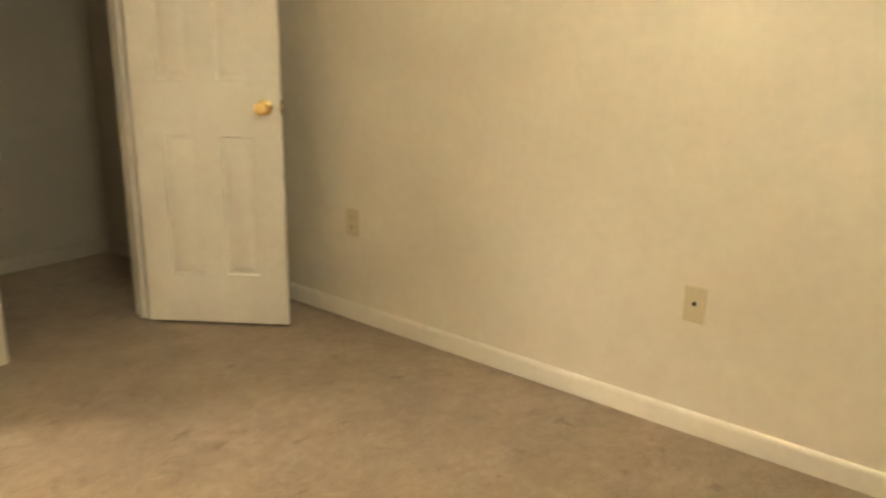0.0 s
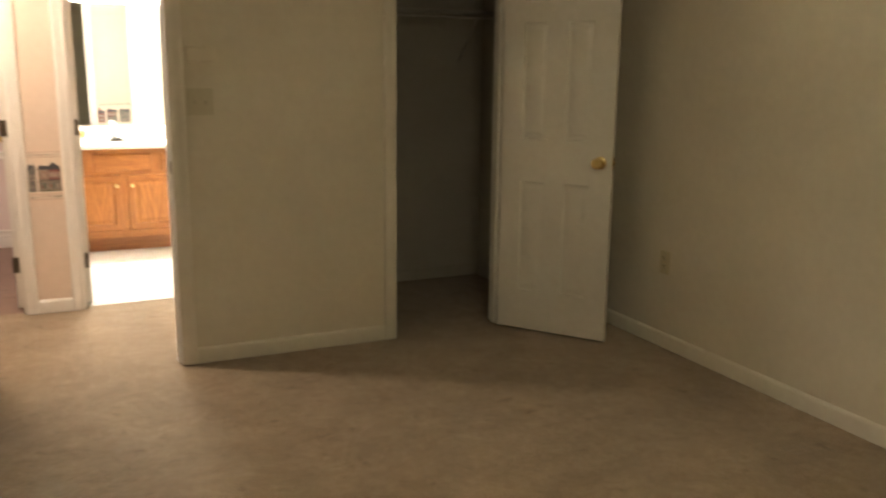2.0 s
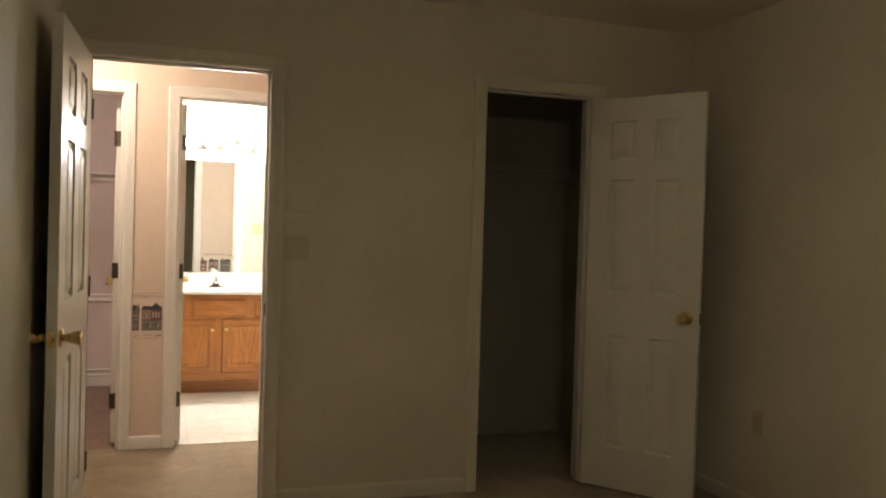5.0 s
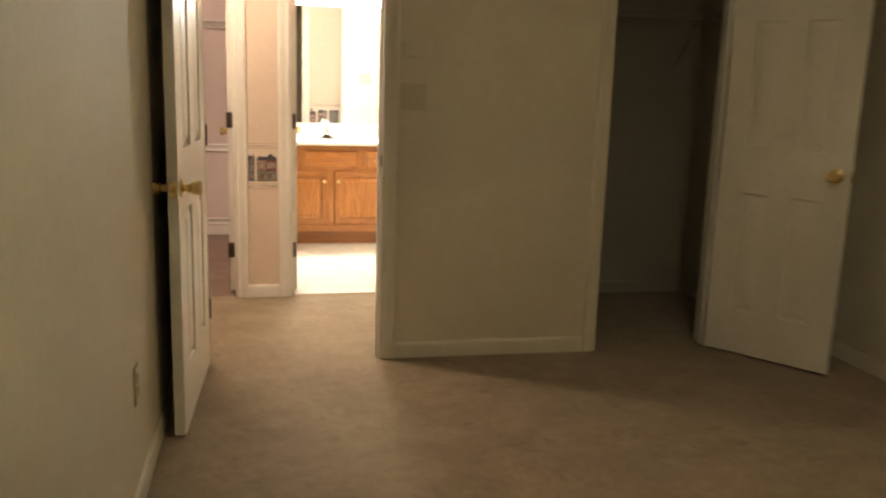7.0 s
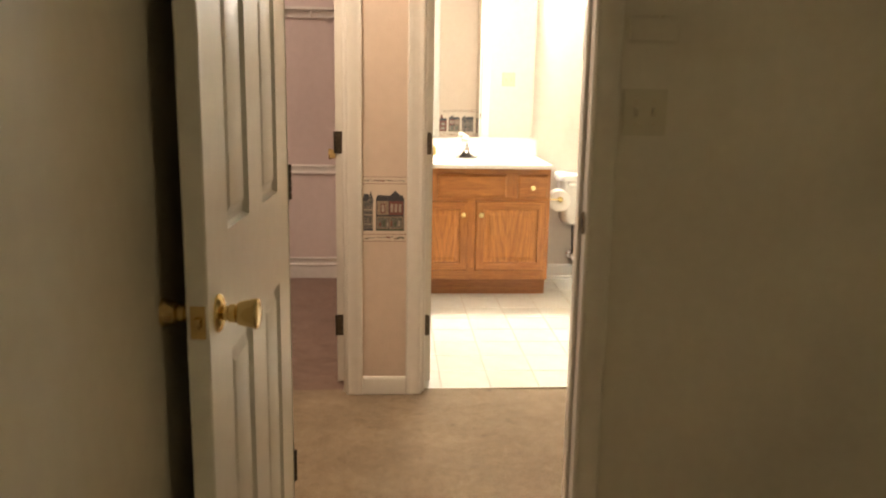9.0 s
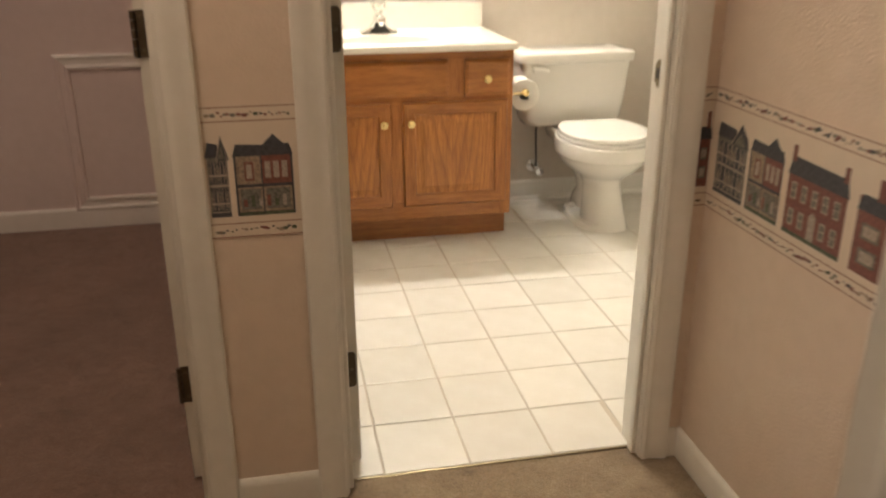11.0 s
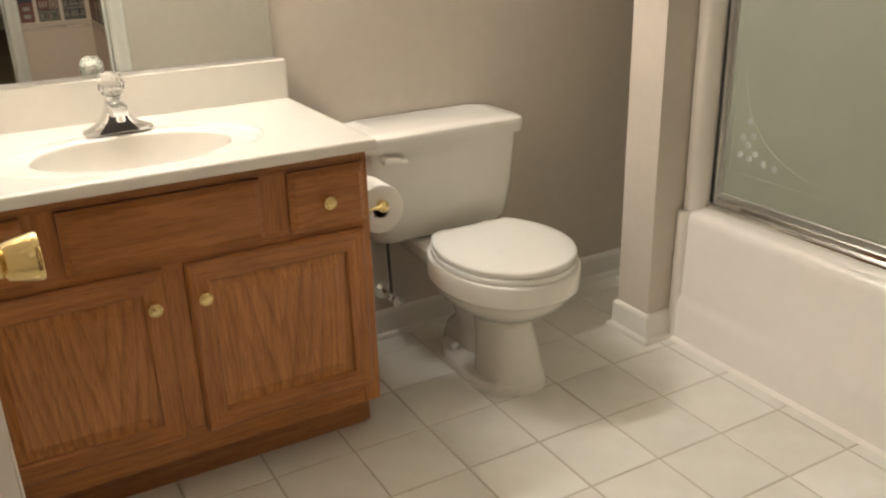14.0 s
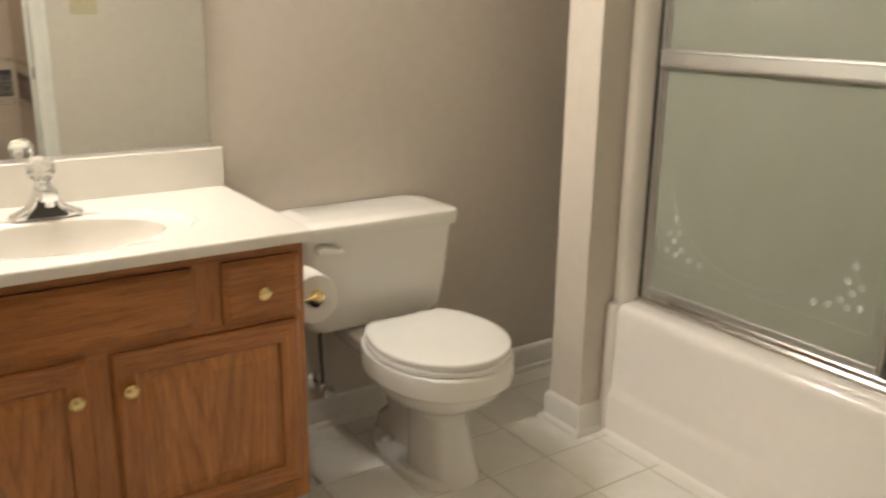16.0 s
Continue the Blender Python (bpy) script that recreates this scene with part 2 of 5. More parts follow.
M_MIRROR = plain("silvered_mirror", (0.86, 0.90, 0.86), 0.012, 1.0, 0.0, 0.0, 0.0)
M_FROST = frosted_mat()
M_ETCH = plain("etched_white", (0.60, 0.645, 0.60), 0.7)
M_ETCH_LINE = plain("etched_line", (0.52, 0.54, 0.465), 0.7)
M_TRACK = plain("polished_aluminium", (0.72, 0.71, 0.69), 0.13, 1.0)
M_ACRYL = clear_mat("clear_acrylic", (0.98, 0.985, 0.98), 0.01)
M_WIRE = plain("white_wire_coating", (0.50, 0.48, 0.44), 0.4)
M_LAMP_BED = glow("warm_lamp_glass", (1.0, 0.86, 0.575), BED_LAMP)
M_LAMP_HALL = glow("hall_lamp_glass", (1.0, 0.81, 0.63), HALL_LAMP)
M_LAMP_ROOM = glow("room_lamp_glass", (1.0, 0.80, 0.67), ROOM_LAMP)
M_BULB = glow("vanity_bulb_glass", (1.0, 0.95, 0.88), BATH_BULB)
# wallpaper prints
M_PAPER = plain("border_cream_paper", (0.70, 0.60, 0.50), 0.6)
M_PR_LINE = plain("border_line_print", (0.34, 0.20, 0.15), 0.6)
M_PR_ROOF = paint("roof_print", (0.062, 0.064, 0.076), 0.6, 0.35, 400.0, 0.02, 120.0)
M_PR_RED = paint("red_brick_print", (0.215, 0.082, 0.066), 0.6, 0.35, 400.0, 0.02, 160.0)
M_PR_GREY = paint("grey_house_print", (0.185, 0.175, 0.150), 0.6, 0.55, 400.0, 0.02, 170.0)
M_PR_TAN = paint("tan_house_print", (0.34, 0.26, 0.195), 0.6, 0.45, 400.0, 0.02, 150.0)
M_PR_PALE = paint("pale_window_print", (0.42, 0.355, 0.30), 0.6, 0.4, 400.0, 0.02, 220.0)
M_PR_GREEN = paint("shrub_print", (0.09, 0.11, 0.07), 0.6, 0.5, 400.0, 0.02, 150.0)


# ---- mesh helpers ----
def add_box(bm, x0, x1, y0, y1, z0, z1, mi=0):
    vs = [bm.verts.new((x, y, z)) for z in (z0, z1) for y in (y0, y1) for x in (x0, x1)]
    faces = [(0, 2, 3, 1), (4, 5, 7, 6), (0, 1, 5, 4), (2, 6, 7, 3), (0, 4, 6, 2), (1, 3, 7, 5)]
    out = []
    for f in faces:
        face = bm.faces.new([vs[i] for i in f])
        face.material_index = mi
        out.append(face)
    return vs, out


def box_bm(x0, x1, y0, y1, z0, z1, bevel=0.0, segs=2):
    bm = bmesh.new()
    add_box(bm, x0, x1, y0, y1, z0, z1)
    if bevel:
        bmesh.ops.bevel(bm, geom=bm.edges[:], offset=bevel, segments=segs, affect="EDGES", profile=0.5)
    return bm


def loft(bm, rings, cap0=True, cap1=True, mi=0, closed=True):
    """Faces between rings of points; every ring has the same count."""
    vr = [[bm.verts.new(p) for p in r] for r in rings]
    n = len(vr[0])
    for a, b in zip(vr, vr[1:]):
        for i in range(n if closed else n - 1):
            j = (i + 1) % n
            bm.faces.new((a[i], a[j], b[j], b[i])).material_index = mi
    if cap0:
        bm.faces.new(vr[0][::-1]).material_index = mi
    if cap1:
        bm.faces.new(vr[-1]).material_index = mi
    return vr


def lathe(profile, axis="z", n=24, at=(0, 0, 0)):
    """A turned shape from (radius, height) pairs round an axis."""
    bm = bmesh.new()
    rings = []
    for r, h in profile:
        ring = []
        for i in range(n):
            a = 2 * math.pi * i / n
            c, s = max(r, 1e-4) * math.cos(a), max(r, 1e-4) * math.sin(a)
            p = {"z": (c, s, h), "x": (h, c, s), "y": (s, h, c)}[axis]
            ring.append((p[0] + at[0], p[1] + at[1], p[2] + at[2]))
        rings.append(ring)
    loft(bm, rings)
    return bm


def oval(cx, cy, z, rx, front, back, n=40, power=2.0):
    """An outline of half width rx, that reaches front towards -y and back towards +y."""
    pts = []
    for i in range(n):
        a = 2 * math.pi * i / n
        c, s = math.cos(a), math.sin(a)
        x = math.copysign(abs(c) ** (2 / power), c) * rx
        y = math.copysign(abs(s) ** (2 / power), s) * (back if s > 0 else front)
        pts.append((cx + x, cy + y, z))
    return pts


def tube(points, radius, n=10):
    bm = bmesh.new()
    pts = [Vector(p) for p in points]
    rings = []
    for i, p in enumerate(pts):
        d = (pts[min(i + 1, len(pts) - 1)] - pts[max(i - 1, 0)]).normalized()
        q = d.to_track_quat("Z", "Y")
        rings.append([p + q @ Vector((radius * math.cos(2 * math.pi * k / n), radius * math.sin(2 * math.pi * k / n), 0)) for k in range(n)])
    loft(bm, rings)
    return bm


def mesh_of(bm, name, mats, smooth=None):
    bmesh.ops.recalc_face_normals(bm, faces=bm.faces[:])
    me = bpy.data.meshes.new(name)
    bm.to_mesh(me)
    bm.free()
    for m in mats if isinstance(mats, (list, tuple)) else [mats]:
        me.materials.append(m)
    if smooth:
        for p in me.polygons:
            p.use_smooth = True
        me.set_sharp_from_angle(angle=radians(smooth))
    return me


def part(name, bm, material, parent, label="", smooth=35, m=None):
    ob = new(name, mesh_of(bm, name, material, smooth))
    ob.parent = parent
    if m is not None:
        ob.matrix_basis = m
    if label:
        ob["label"] = label
    return ob


def piece(name, bm, material, label, category, kind="", group="", smooth=35, m=None):
    ob = new(name, mesh_of(bm, name, material, smooth))
    if m is not None:
        ob.matrix_basis = m
    return tagged(ob, label, category, group, kind)


def base(name, label, category, at=(0, 0, 0), kind="", group="", turn=0.0):
    ob = new(name)
    ob.matrix_basis = pose(*at, 0, 0, turn)
    ob.empty_display_size = 0.1
    return tagged(ob, label, category, group, kind)


# ---- shell ----
def wall_x(name, x0, x1, y0, y1, z1, openings, front, back, label):
    """A wall along x between y0 and y1, with openings (left, right, head); paint by side."""
    bm = bmesh.new()
    g = 0.0165
    line = [(x0, 0)]
    for l, r, h in sorted(openings):
        line += [(l - g, 0), (l - g, h + g), (r + g, h + g), (r + g, 0)]
    line += [(x1, 0), (x1, z1), (x0, z1)]
    loft(bm, [[(x, y, z) for x, z in line] for y in (y0, y1)])
    bmesh.ops.recalc_face_normals(bm, faces=bm.faces[:])
    for f in bm.faces:
        f.material_index = 1 if f.normal.y > 0.5 else 0
    return piece(name, bm, [front, back], label, "wall", "structure", smooth=None)


def wall_y(name, x0, x1, y0, y1, z1, left, right, label, z0=0.0):
    bm = bmesh.new()
    add_box(bm, x0, x1, y0, y1, z0, z1)
    bmesh.ops.recalc_face_normals(bm, faces=bm.faces[:])
    for f in bm.faces:
        f.material_index = 1 if f.normal.x > 0.5 else 0
    return piece(name, bm, [left, right], label, "wall", "structure", smooth=None)


T = 0.12
wall_x("wall_bedroom_doors", BED_X0, BED_X1 + T, 0, T, CEIL, [ENTRY, CLOSET], M_BED, M_HALL, "cream painted drywall with two door openings")
wall_y("wall_bedroom_left", BED_X0 - T, BED_X0, BED_Y0 - T, T, CEIL, M_BED, M_BED, "cream painted bedroom side wall")
wall_y("wall_bedroom_right", BED_X1, BED_X1 + T, BED_Y0 - T, 0, CEIL, M_BED, M_BED, "cream painted bedroom wall with cable plate")
wall_x("wall_bedroom_rear", BED_X0, BED_X1, BED_Y0 - T, BED_Y0, CEIL, [], M_BED, M_BED, "cream painted bedroom rear wall")
wall_y("wall_closet_left", HALL_X1, CLO_X0, T, HALL_Y1, CEIL, M_HALL, M_CLO_DIM, "papered partition between hall and closet")
wall_y("wall_closet_right", CLO_X1, CLO_X1 + T, T, CLO_Y1, CEIL, M_CLO_DIM, M_CLO_DIM, "painted closet end wall")
wall_x("wall_closet_back", CLO_X0, BED_X1 + T, CLO_Y1, HALL_Y1, CEIL, [], M_CLO_DIM, M_CLO_DIM, "painted closet back wall")
wall_x("wall_hall_far", -3.12, TUB_X1 + T, HALL_Y1, BATH_Y0, CEIL, [ROOMDOOR, BATHDOOR], M_HALL, M_BATH, "peach papered hall wall with two door openings")
wall_y("wall_hall_end", -3.12, -3.0, T, HALL_Y1, CEIL, M_HALL, M_HALL, "peach papered hall end wall")
wall_x("wall_hall_near", -3.0, BED_X0 - T, 0, T, CEIL, [], M_HALL, M_HALL, "peach papered hall wall")
wall_y("wall_bath_left", ROOM_X1, BATH_X0, BATH_Y0, BATH_Y1, CEIL, M_ROOM, M_BATH, "painted partition between bathroom and side room")
wall_x("wall_bath_back", BATH_X0, TUB_X1 + T, BATH_Y1, BATH_Y1 + T, CEIL, [], M_BATH, M_BATH, "taupe painted bathroom back wall")
wall_y("wall_bath_right", TUB_X1, TUB_X1 + T, BATH_Y0, BATH_Y1, CEIL, M_BATH, M_BATH, "taupe painted wall behind the tub")
wall_x("wall_tub_wing", WING_X, TUB_X1, WING_Y0, WING_Y1, CEIL, [], M_BATH, M_BATH, "short painted wing wall at the tub end")
wall_x("wall_room_back", -3.12, BATH_X0, BATH_Y1, BATH_Y1 + T, CEIL, [], M_ROOM, M_ROOM, "mauve painted side room wall")
wall_y("wall_room_left", -3.12, ROOM_X0, BATH_Y0, BATH_Y1, CEIL, M_ROOM, M_ROOM, "mauve painted side room wall")
# the side room's face of the hall wall
wall_x("wall_room_front", ROOM_X0, ROOM_X1, BATH_Y0, BATH_Y0 + 0.004, CEIL, [ROOMDOOR], M_ROOM, M_ROOM, "mauve painted skin of the hall wall")

piece("ceiling", box_bm(-3.2, 2.5, BED_Y0 - 0.2, 3.5, CEIL, CEIL + 0.1), M_CEIL, "flat painted ceiling", "ceiling", "structure", smooth=None)
piece("subfloor", box_bm(-3.2, 2.5, BED_Y0 - 0.2, 3.5, -0.14, -0.03), M_GROUT, "plain subfloor under carpet and tile", "floor", "structure", smooth=None)


def carpet(name, x0, x1, y0, y1, mat, label, step=0.05):
    """Carpet as one gently uneven sheet with thickness."""
    bm = bmesh.new()
    nx, ny = max(2, int((x1 - x0) / step)), max(2, int((y1 - y0) / step))
    grid = []
    for j in range(ny + 1):
        row = []
        for i in range(nx + 1):
            x, y = x0 + (x1 - x0) * i / nx, y0 + (y1 - y0) * j / ny
            z = 0.0025 * noise.noise((x * 5, y * 5, 0.3)) - 0.002
            row.append(bm.verts.new((x, y, z)))
        grid.append(row)
    for j in range(ny):
        for i in range(nx):
            bm.faces.new((grid[j][i], grid[j][i + 1], grid[j + 1][i + 1], grid[j + 1][i]))
    rim = [e for e in bm.edges if len(e.link_faces) == 1]
    ext = bmesh.ops.extrude_edge_only(bm, edges=rim)
    for v in ext["geom"]:
        if isinstance(v, bmesh.types.BMVert):
            v.co.z = -0.03
    return piece(name, bm, mat, label, "carpet", "structure", smooth=60)


carpet("floor_bedroom", BED_X0, BED_X1, BED_Y0, 0.06, M_CARPET, "worn tan cut-pile carpet with stains and tracks")
carpet("floor_closet", CLO_X0, CLO_X1, 0.06, CLO_Y1, M_CARPET, "tan cut-pile carpet in the closet")
carpet("floor_hall", -3.0, HALL_X1, 0.06, TILE_Y0 - 0.004, M_CARPET, "tan cut-pile carpet up to the tile edge")
carpet("floor_room", ROOM_X0, ROOM_X1, TILE_Y0 - 0.004, BATH_Y1, M_CARPET2, "rose brown carpet in the side room")


# ---- trim ----
HINGE_Z = (0.262, 1.03, 1.80)
CASING = [(0.0, 0.0), (0.0, 0.009), (0.006, 0.012), (0.014, 0.010), (0.022, 0.0105), (0.040, 0.0145), (0.050, 0.018), (0.060, 0.017), (0.064, 0.012), (0.064, 0.0)]


def casing(name, opening, y, side, label, left=True, mat=None):
    """Moulded casing round an opening on the wall face at y; side -1 or 1 is the way that it stands out."""
    l, r, h = opening
    g = 0.004
    bm = bmesh.new()
    rings = []
    for st in range(4):
        ring = []
        for u, v in CASING:
            u += g
            x = (l - u) if st < 2 else (r + u)
            z = 0.0 if st in (0, 3) else h + u
            ring.append((x, y + side * v, z))
        rings.append(ring)
    if not left:
        rings = [[(l - 0.001, p[1], p[2]) for p in rings[1]]] + rings[2:]
    loft(bm, rings)
    return piece(name, bm, mat or M_TRIM, label, "trim", "structure", smooth=30)


def jamb(name, opening, y0, y1, label, hinge_side=None, hinge_y=None, strike_side=None, strike_y=None, stop=None):
    """Door lining with stop, hinge leaves and strike plate."""
    l, r, h = opening
    t = 0.016
    root = base(name, label, "door frame", ((l + r) / 2, (y0 + y1) / 2, 0), "structure")
    inv = Matrix.Translation((-(l + r) / 2, -(y0 + y1) / 2, 0))

    def add(n, bm, mat, lab=""):
        bmesh.ops.transform(bm, matrix=inv, verts=bm.verts[:])
        part(n, bm, mat, root, lab)

    e = 0.003
    add("jamb_side", box_bm(l - t, l, y0 - e, y1 + e, 0, h, 0.0015, 1), M_TRIM)
    add("jamb_side", box_bm(r, r + t, y0 - e, y1 + e, 0, h, 0.0015, 1), M_TRIM)
    add("jamb_head", box_bm(l - t, r + t, y0 - e, y1 + e, h, h + t, 0.0015, 1), M_TRIM)
    if stop:
        s0, s1 = stop
        add("door_stop", box_bm(l, l + 0.011, s0, s1, 0, h - 0.011, 0.003), M_TRIM)
        add("door_stop", box_bm(r - 0.011, r, s0, s1, 0, h - 0.011, 0.003), M_TRIM)
        add("door_stop", box_bm(l, r, s0, s1, h - 0.011, h, 0.003), M_TRIM)
    if hinge_side is not None:
        x, sgn = (l, 1) if hinge_side == "l" else (r, -1)
        for z in HINGE_Z:
            bm = box_bm(min(x, x + sgn * 0.003), max(x, x + sgn * 0.003), hinge_y - 0.033, hinge_y + 0.006, z - 0.045, z + 0.045, 0.001, 1)
            add("hinge", bm, M_BRONZE, "dull brass hinge leaf")
            add("hinge_pin", lathe([(0.001, z - 0.05), (0.004, z - 0.048), (0.0055, z - 0.044), (0.0055, z + 0.044), (0.004, z + 0.048), (0.001, z + 0.05)], "z", 10, (x + sgn * 0.004, hinge_y + (0.009 if hinge_y > (y0 + y1) / 2 else -0.042), 0)), M_BRONZE)
    if strike_side is not None:
        x, sgn = (l, 1) if strike_side == "l" else (r, -1)
        z = 0.925
        bm = bmesh.new()
        add_box(bm, min(x, x + sgn * 0.003), max(x, x + sgn * 0.003), strike_y - 0.020, strike_y + 0.016, z - 0.029, z + 0.029)
        bmesh.ops.bevel(bm, geom=[ed for ed in bm.edges if abs(ed.verts[0].co.x - ed.verts[1].co.x) > 1e-4], offset=0.009, segments=4, affect="EDGES")
        add("strike_plate", bm, M_STRIKE, "dull brass strike plate")
        add("latch_hole", box_bm(min(x, x + sgn * 0.0036), max(x, x + sgn * 0.0036), strike_y - 0.007, strike_y + 0.009, z - 0.011, z + 0.011), M_DARK)
    return root


BASE_H = 0.076


def baseboard(name, p0, p1, normal, h=BASE_H, shoe=False, mat=None):
    """Baseboard with an eased top from p0 to p1 on the floor; normal is the way into the room."""
    prof = [(0, 0), (0.012, 0), (0.012, h - 0.018), (0.0105, h - 0.010), (0.007, h - 0.003), (0.003, h), (0, h)]
    if shoe:
        prof = [(0, 0), (0.026, 0), (0.025, 0.008), (0.020, 0.015), (0.013, 0.018)] + [(0.012, 0.019)] + prof[2:]
    bm = bmesh.new()
    rings = []
    for p in (p0, p1):
        rings.append([(p[0] + normal[0] * u, p[1] + normal[1] * u, z) for u, z in prof])
    loft(bm, rings)
    return piece(name, bm, mat or M_TRIM, "cream painted wooden baseboard" if mat else "white painted wooden baseboard", "baseboard", "structure", smooth=30)


casing("trim_entry_bedroom", ENTRY, 0, -1, "cream moulded casing round the bedroom doorway", mat=M_TRIM_BED)
casing("trim_entry_hall", ENTRY, T, 1, "white moulded casing on the hall side")
casing("trim_closet", CLOSET, 0, -1, "cream moulded casing round the closet opening", mat=M_TRIM_BED)
casing("trim_bath_hall", BATHDOOR, HALL_Y1, -1, "white moulded casing round the bathroom doorway")
casing("trim_bath_inside", BATHDOOR, BATH_Y0, 1, "white moulded casing inside the bathroom")
casing("trim_room_hall", ROOMDOOR, HALL_Y1, -1, "white moulded casing round the side room doorway")
casing("trim_room_inside", ROOMDOOR, BATH_Y0 + 0.004, 1, "white moulded casing in the side room")
jamb("door_frame_entry", ENTRY, 0, T, "white door lining with brass strike plate", "l", 0.0, "r", 0.022, (0.04, 0.075))
jamb("door_frame_closet", CLOSET, 0, T, "white closet door lining", None, None, "l", 0.022, (0.04, 0.075))
jamb("door_frame_bath", BATHDOOR, HALL_Y1, BATH_Y0, "white door lining with brass hinges", "l", BATH_Y0 - 0.006, "r", BATH_Y0 - 0.034, (1.212, 1.240))
jamb("door_frame_room", ROOMDOOR, HALL_Y1, BATH_Y0, "white door lining with brass hinges", "r", BATH_Y0 - 0.006, "l", BATH_Y0 - 0.034, (1.212, 1.240))

C = 0.068
baseboard("baseboard_doors", (ENTRY[1] + C, 0), (CLOSET[0] - C, 0), (0, -1), mat=M_TRIM_BED)
baseboard("baseboard_closet_side", (CLOSET[1] + C, 0), (BED_X1 - 0.012, 0), (0, -1), mat=M_TRIM_BED)
baseboard("baseboard_right", (BED_X1, BED_Y0), (BED_X1, 0), (-1, 0), mat=M_TRIM_BED)
baseboard("baseboard_left", (BED_X0, BED_Y0), (BED_X0, -0.02), (1, 0), mat=M_TRIM_BED)
baseboard("baseboard_rear", (BED_X0 + 0.012, BED_Y0), (BED_X1 - 0.012, BED_Y0), (0, 1), mat=M_TRIM_BED)
# closet baseboards take the same dimmed wall colour
baseboard("baseboard_closet_back", (CLO_X0, CLO_Y1), (CLO_X1 - 0.012, CLO_Y1), (0, -1), mat=M_CLO_DIM)
baseboard("baseboard_closet_right", (CLO_X1, T), (CLO_X1, CLO_Y1), (-1, 0), mat=M_CLO_DIM)
baseboard("baseboard_hall_post", (ROOMDOOR[1] + C, HALL_Y1), (BATHDOOR[0] - C, HALL_Y1), (0, -1))
baseboard("baseboard_hall_right", (HALL_X1, T), (HALL_X1, HALL_Y1), (-1, 0))
baseboard("baseboard_hall_corner", (BATHDOOR[1] + C, HALL_Y1), (HALL_X1 - 0.012, HALL_Y1), (0, -1))
baseboard("baseboard_hall_near", (ENTRY[1] + C, T), (HALL_X1 - 0.012, T), (0, 1))
baseboard("baseboard_bath_back", (0.46, BATH_Y1), (TUB_X1, BATH_Y1), (0, -1), 0.095, True)
baseboard("baseboard_bath_left", (BATH_X0, BATH_Y0), (BATH_X0, 2.78), (1, 0), 0.095, True)
baseboard("baseboard_bath_front", (BATHDOOR[1] + C, BATH_Y0), (TUB_X0, BATH_Y0), (0, 1), 0.095, True)
baseboard("baseboard_room_back", (ROOM_X0, BATH_Y1), (-1.372, BATH_Y1), (0, -1), 0.09)
baseboard("baseboard_room_corner", (-1.372, BATH_Y1), (ROOM_X1, BATH_Y1), (0, -1), 0.09)


def wing_base():
    """Baseboard with shoe that turns round the end of the wing wall."""
    h = 0.095
    prof = [(0, 0), (0.026, 0), (0.025, 0.008), (0.020, 0.015), (0.012, 0.019), (0.012, h - 0.018), (0.0105, h - 0.010), (0.007, h - 0.003), (0.003, h), (0, h)]
    bm = bmesh.new()
    rings = [[(TUB_X0 - 0.002, WING_Y0 - u, z) for u, z in prof], [(WING_X - u, WING_Y0 - u, z) for u, z in prof],
             [(WING_X - u, WING_Y1 + u, z) for u, z in prof], [(TUB_X1, WING_Y1 + u, z) for u, z in prof]]
    loft(bm, rings)
    piece("baseboard_wing", bm, M_TRIM, "white baseboard wrapped round the wing wall", "baseboard", "structure", smooth=30)


wing_base()


# ---- doors ----
PANEL_Z = [(0.225, 0.805), (1.025, 1.605), (1.705, 1.905)]


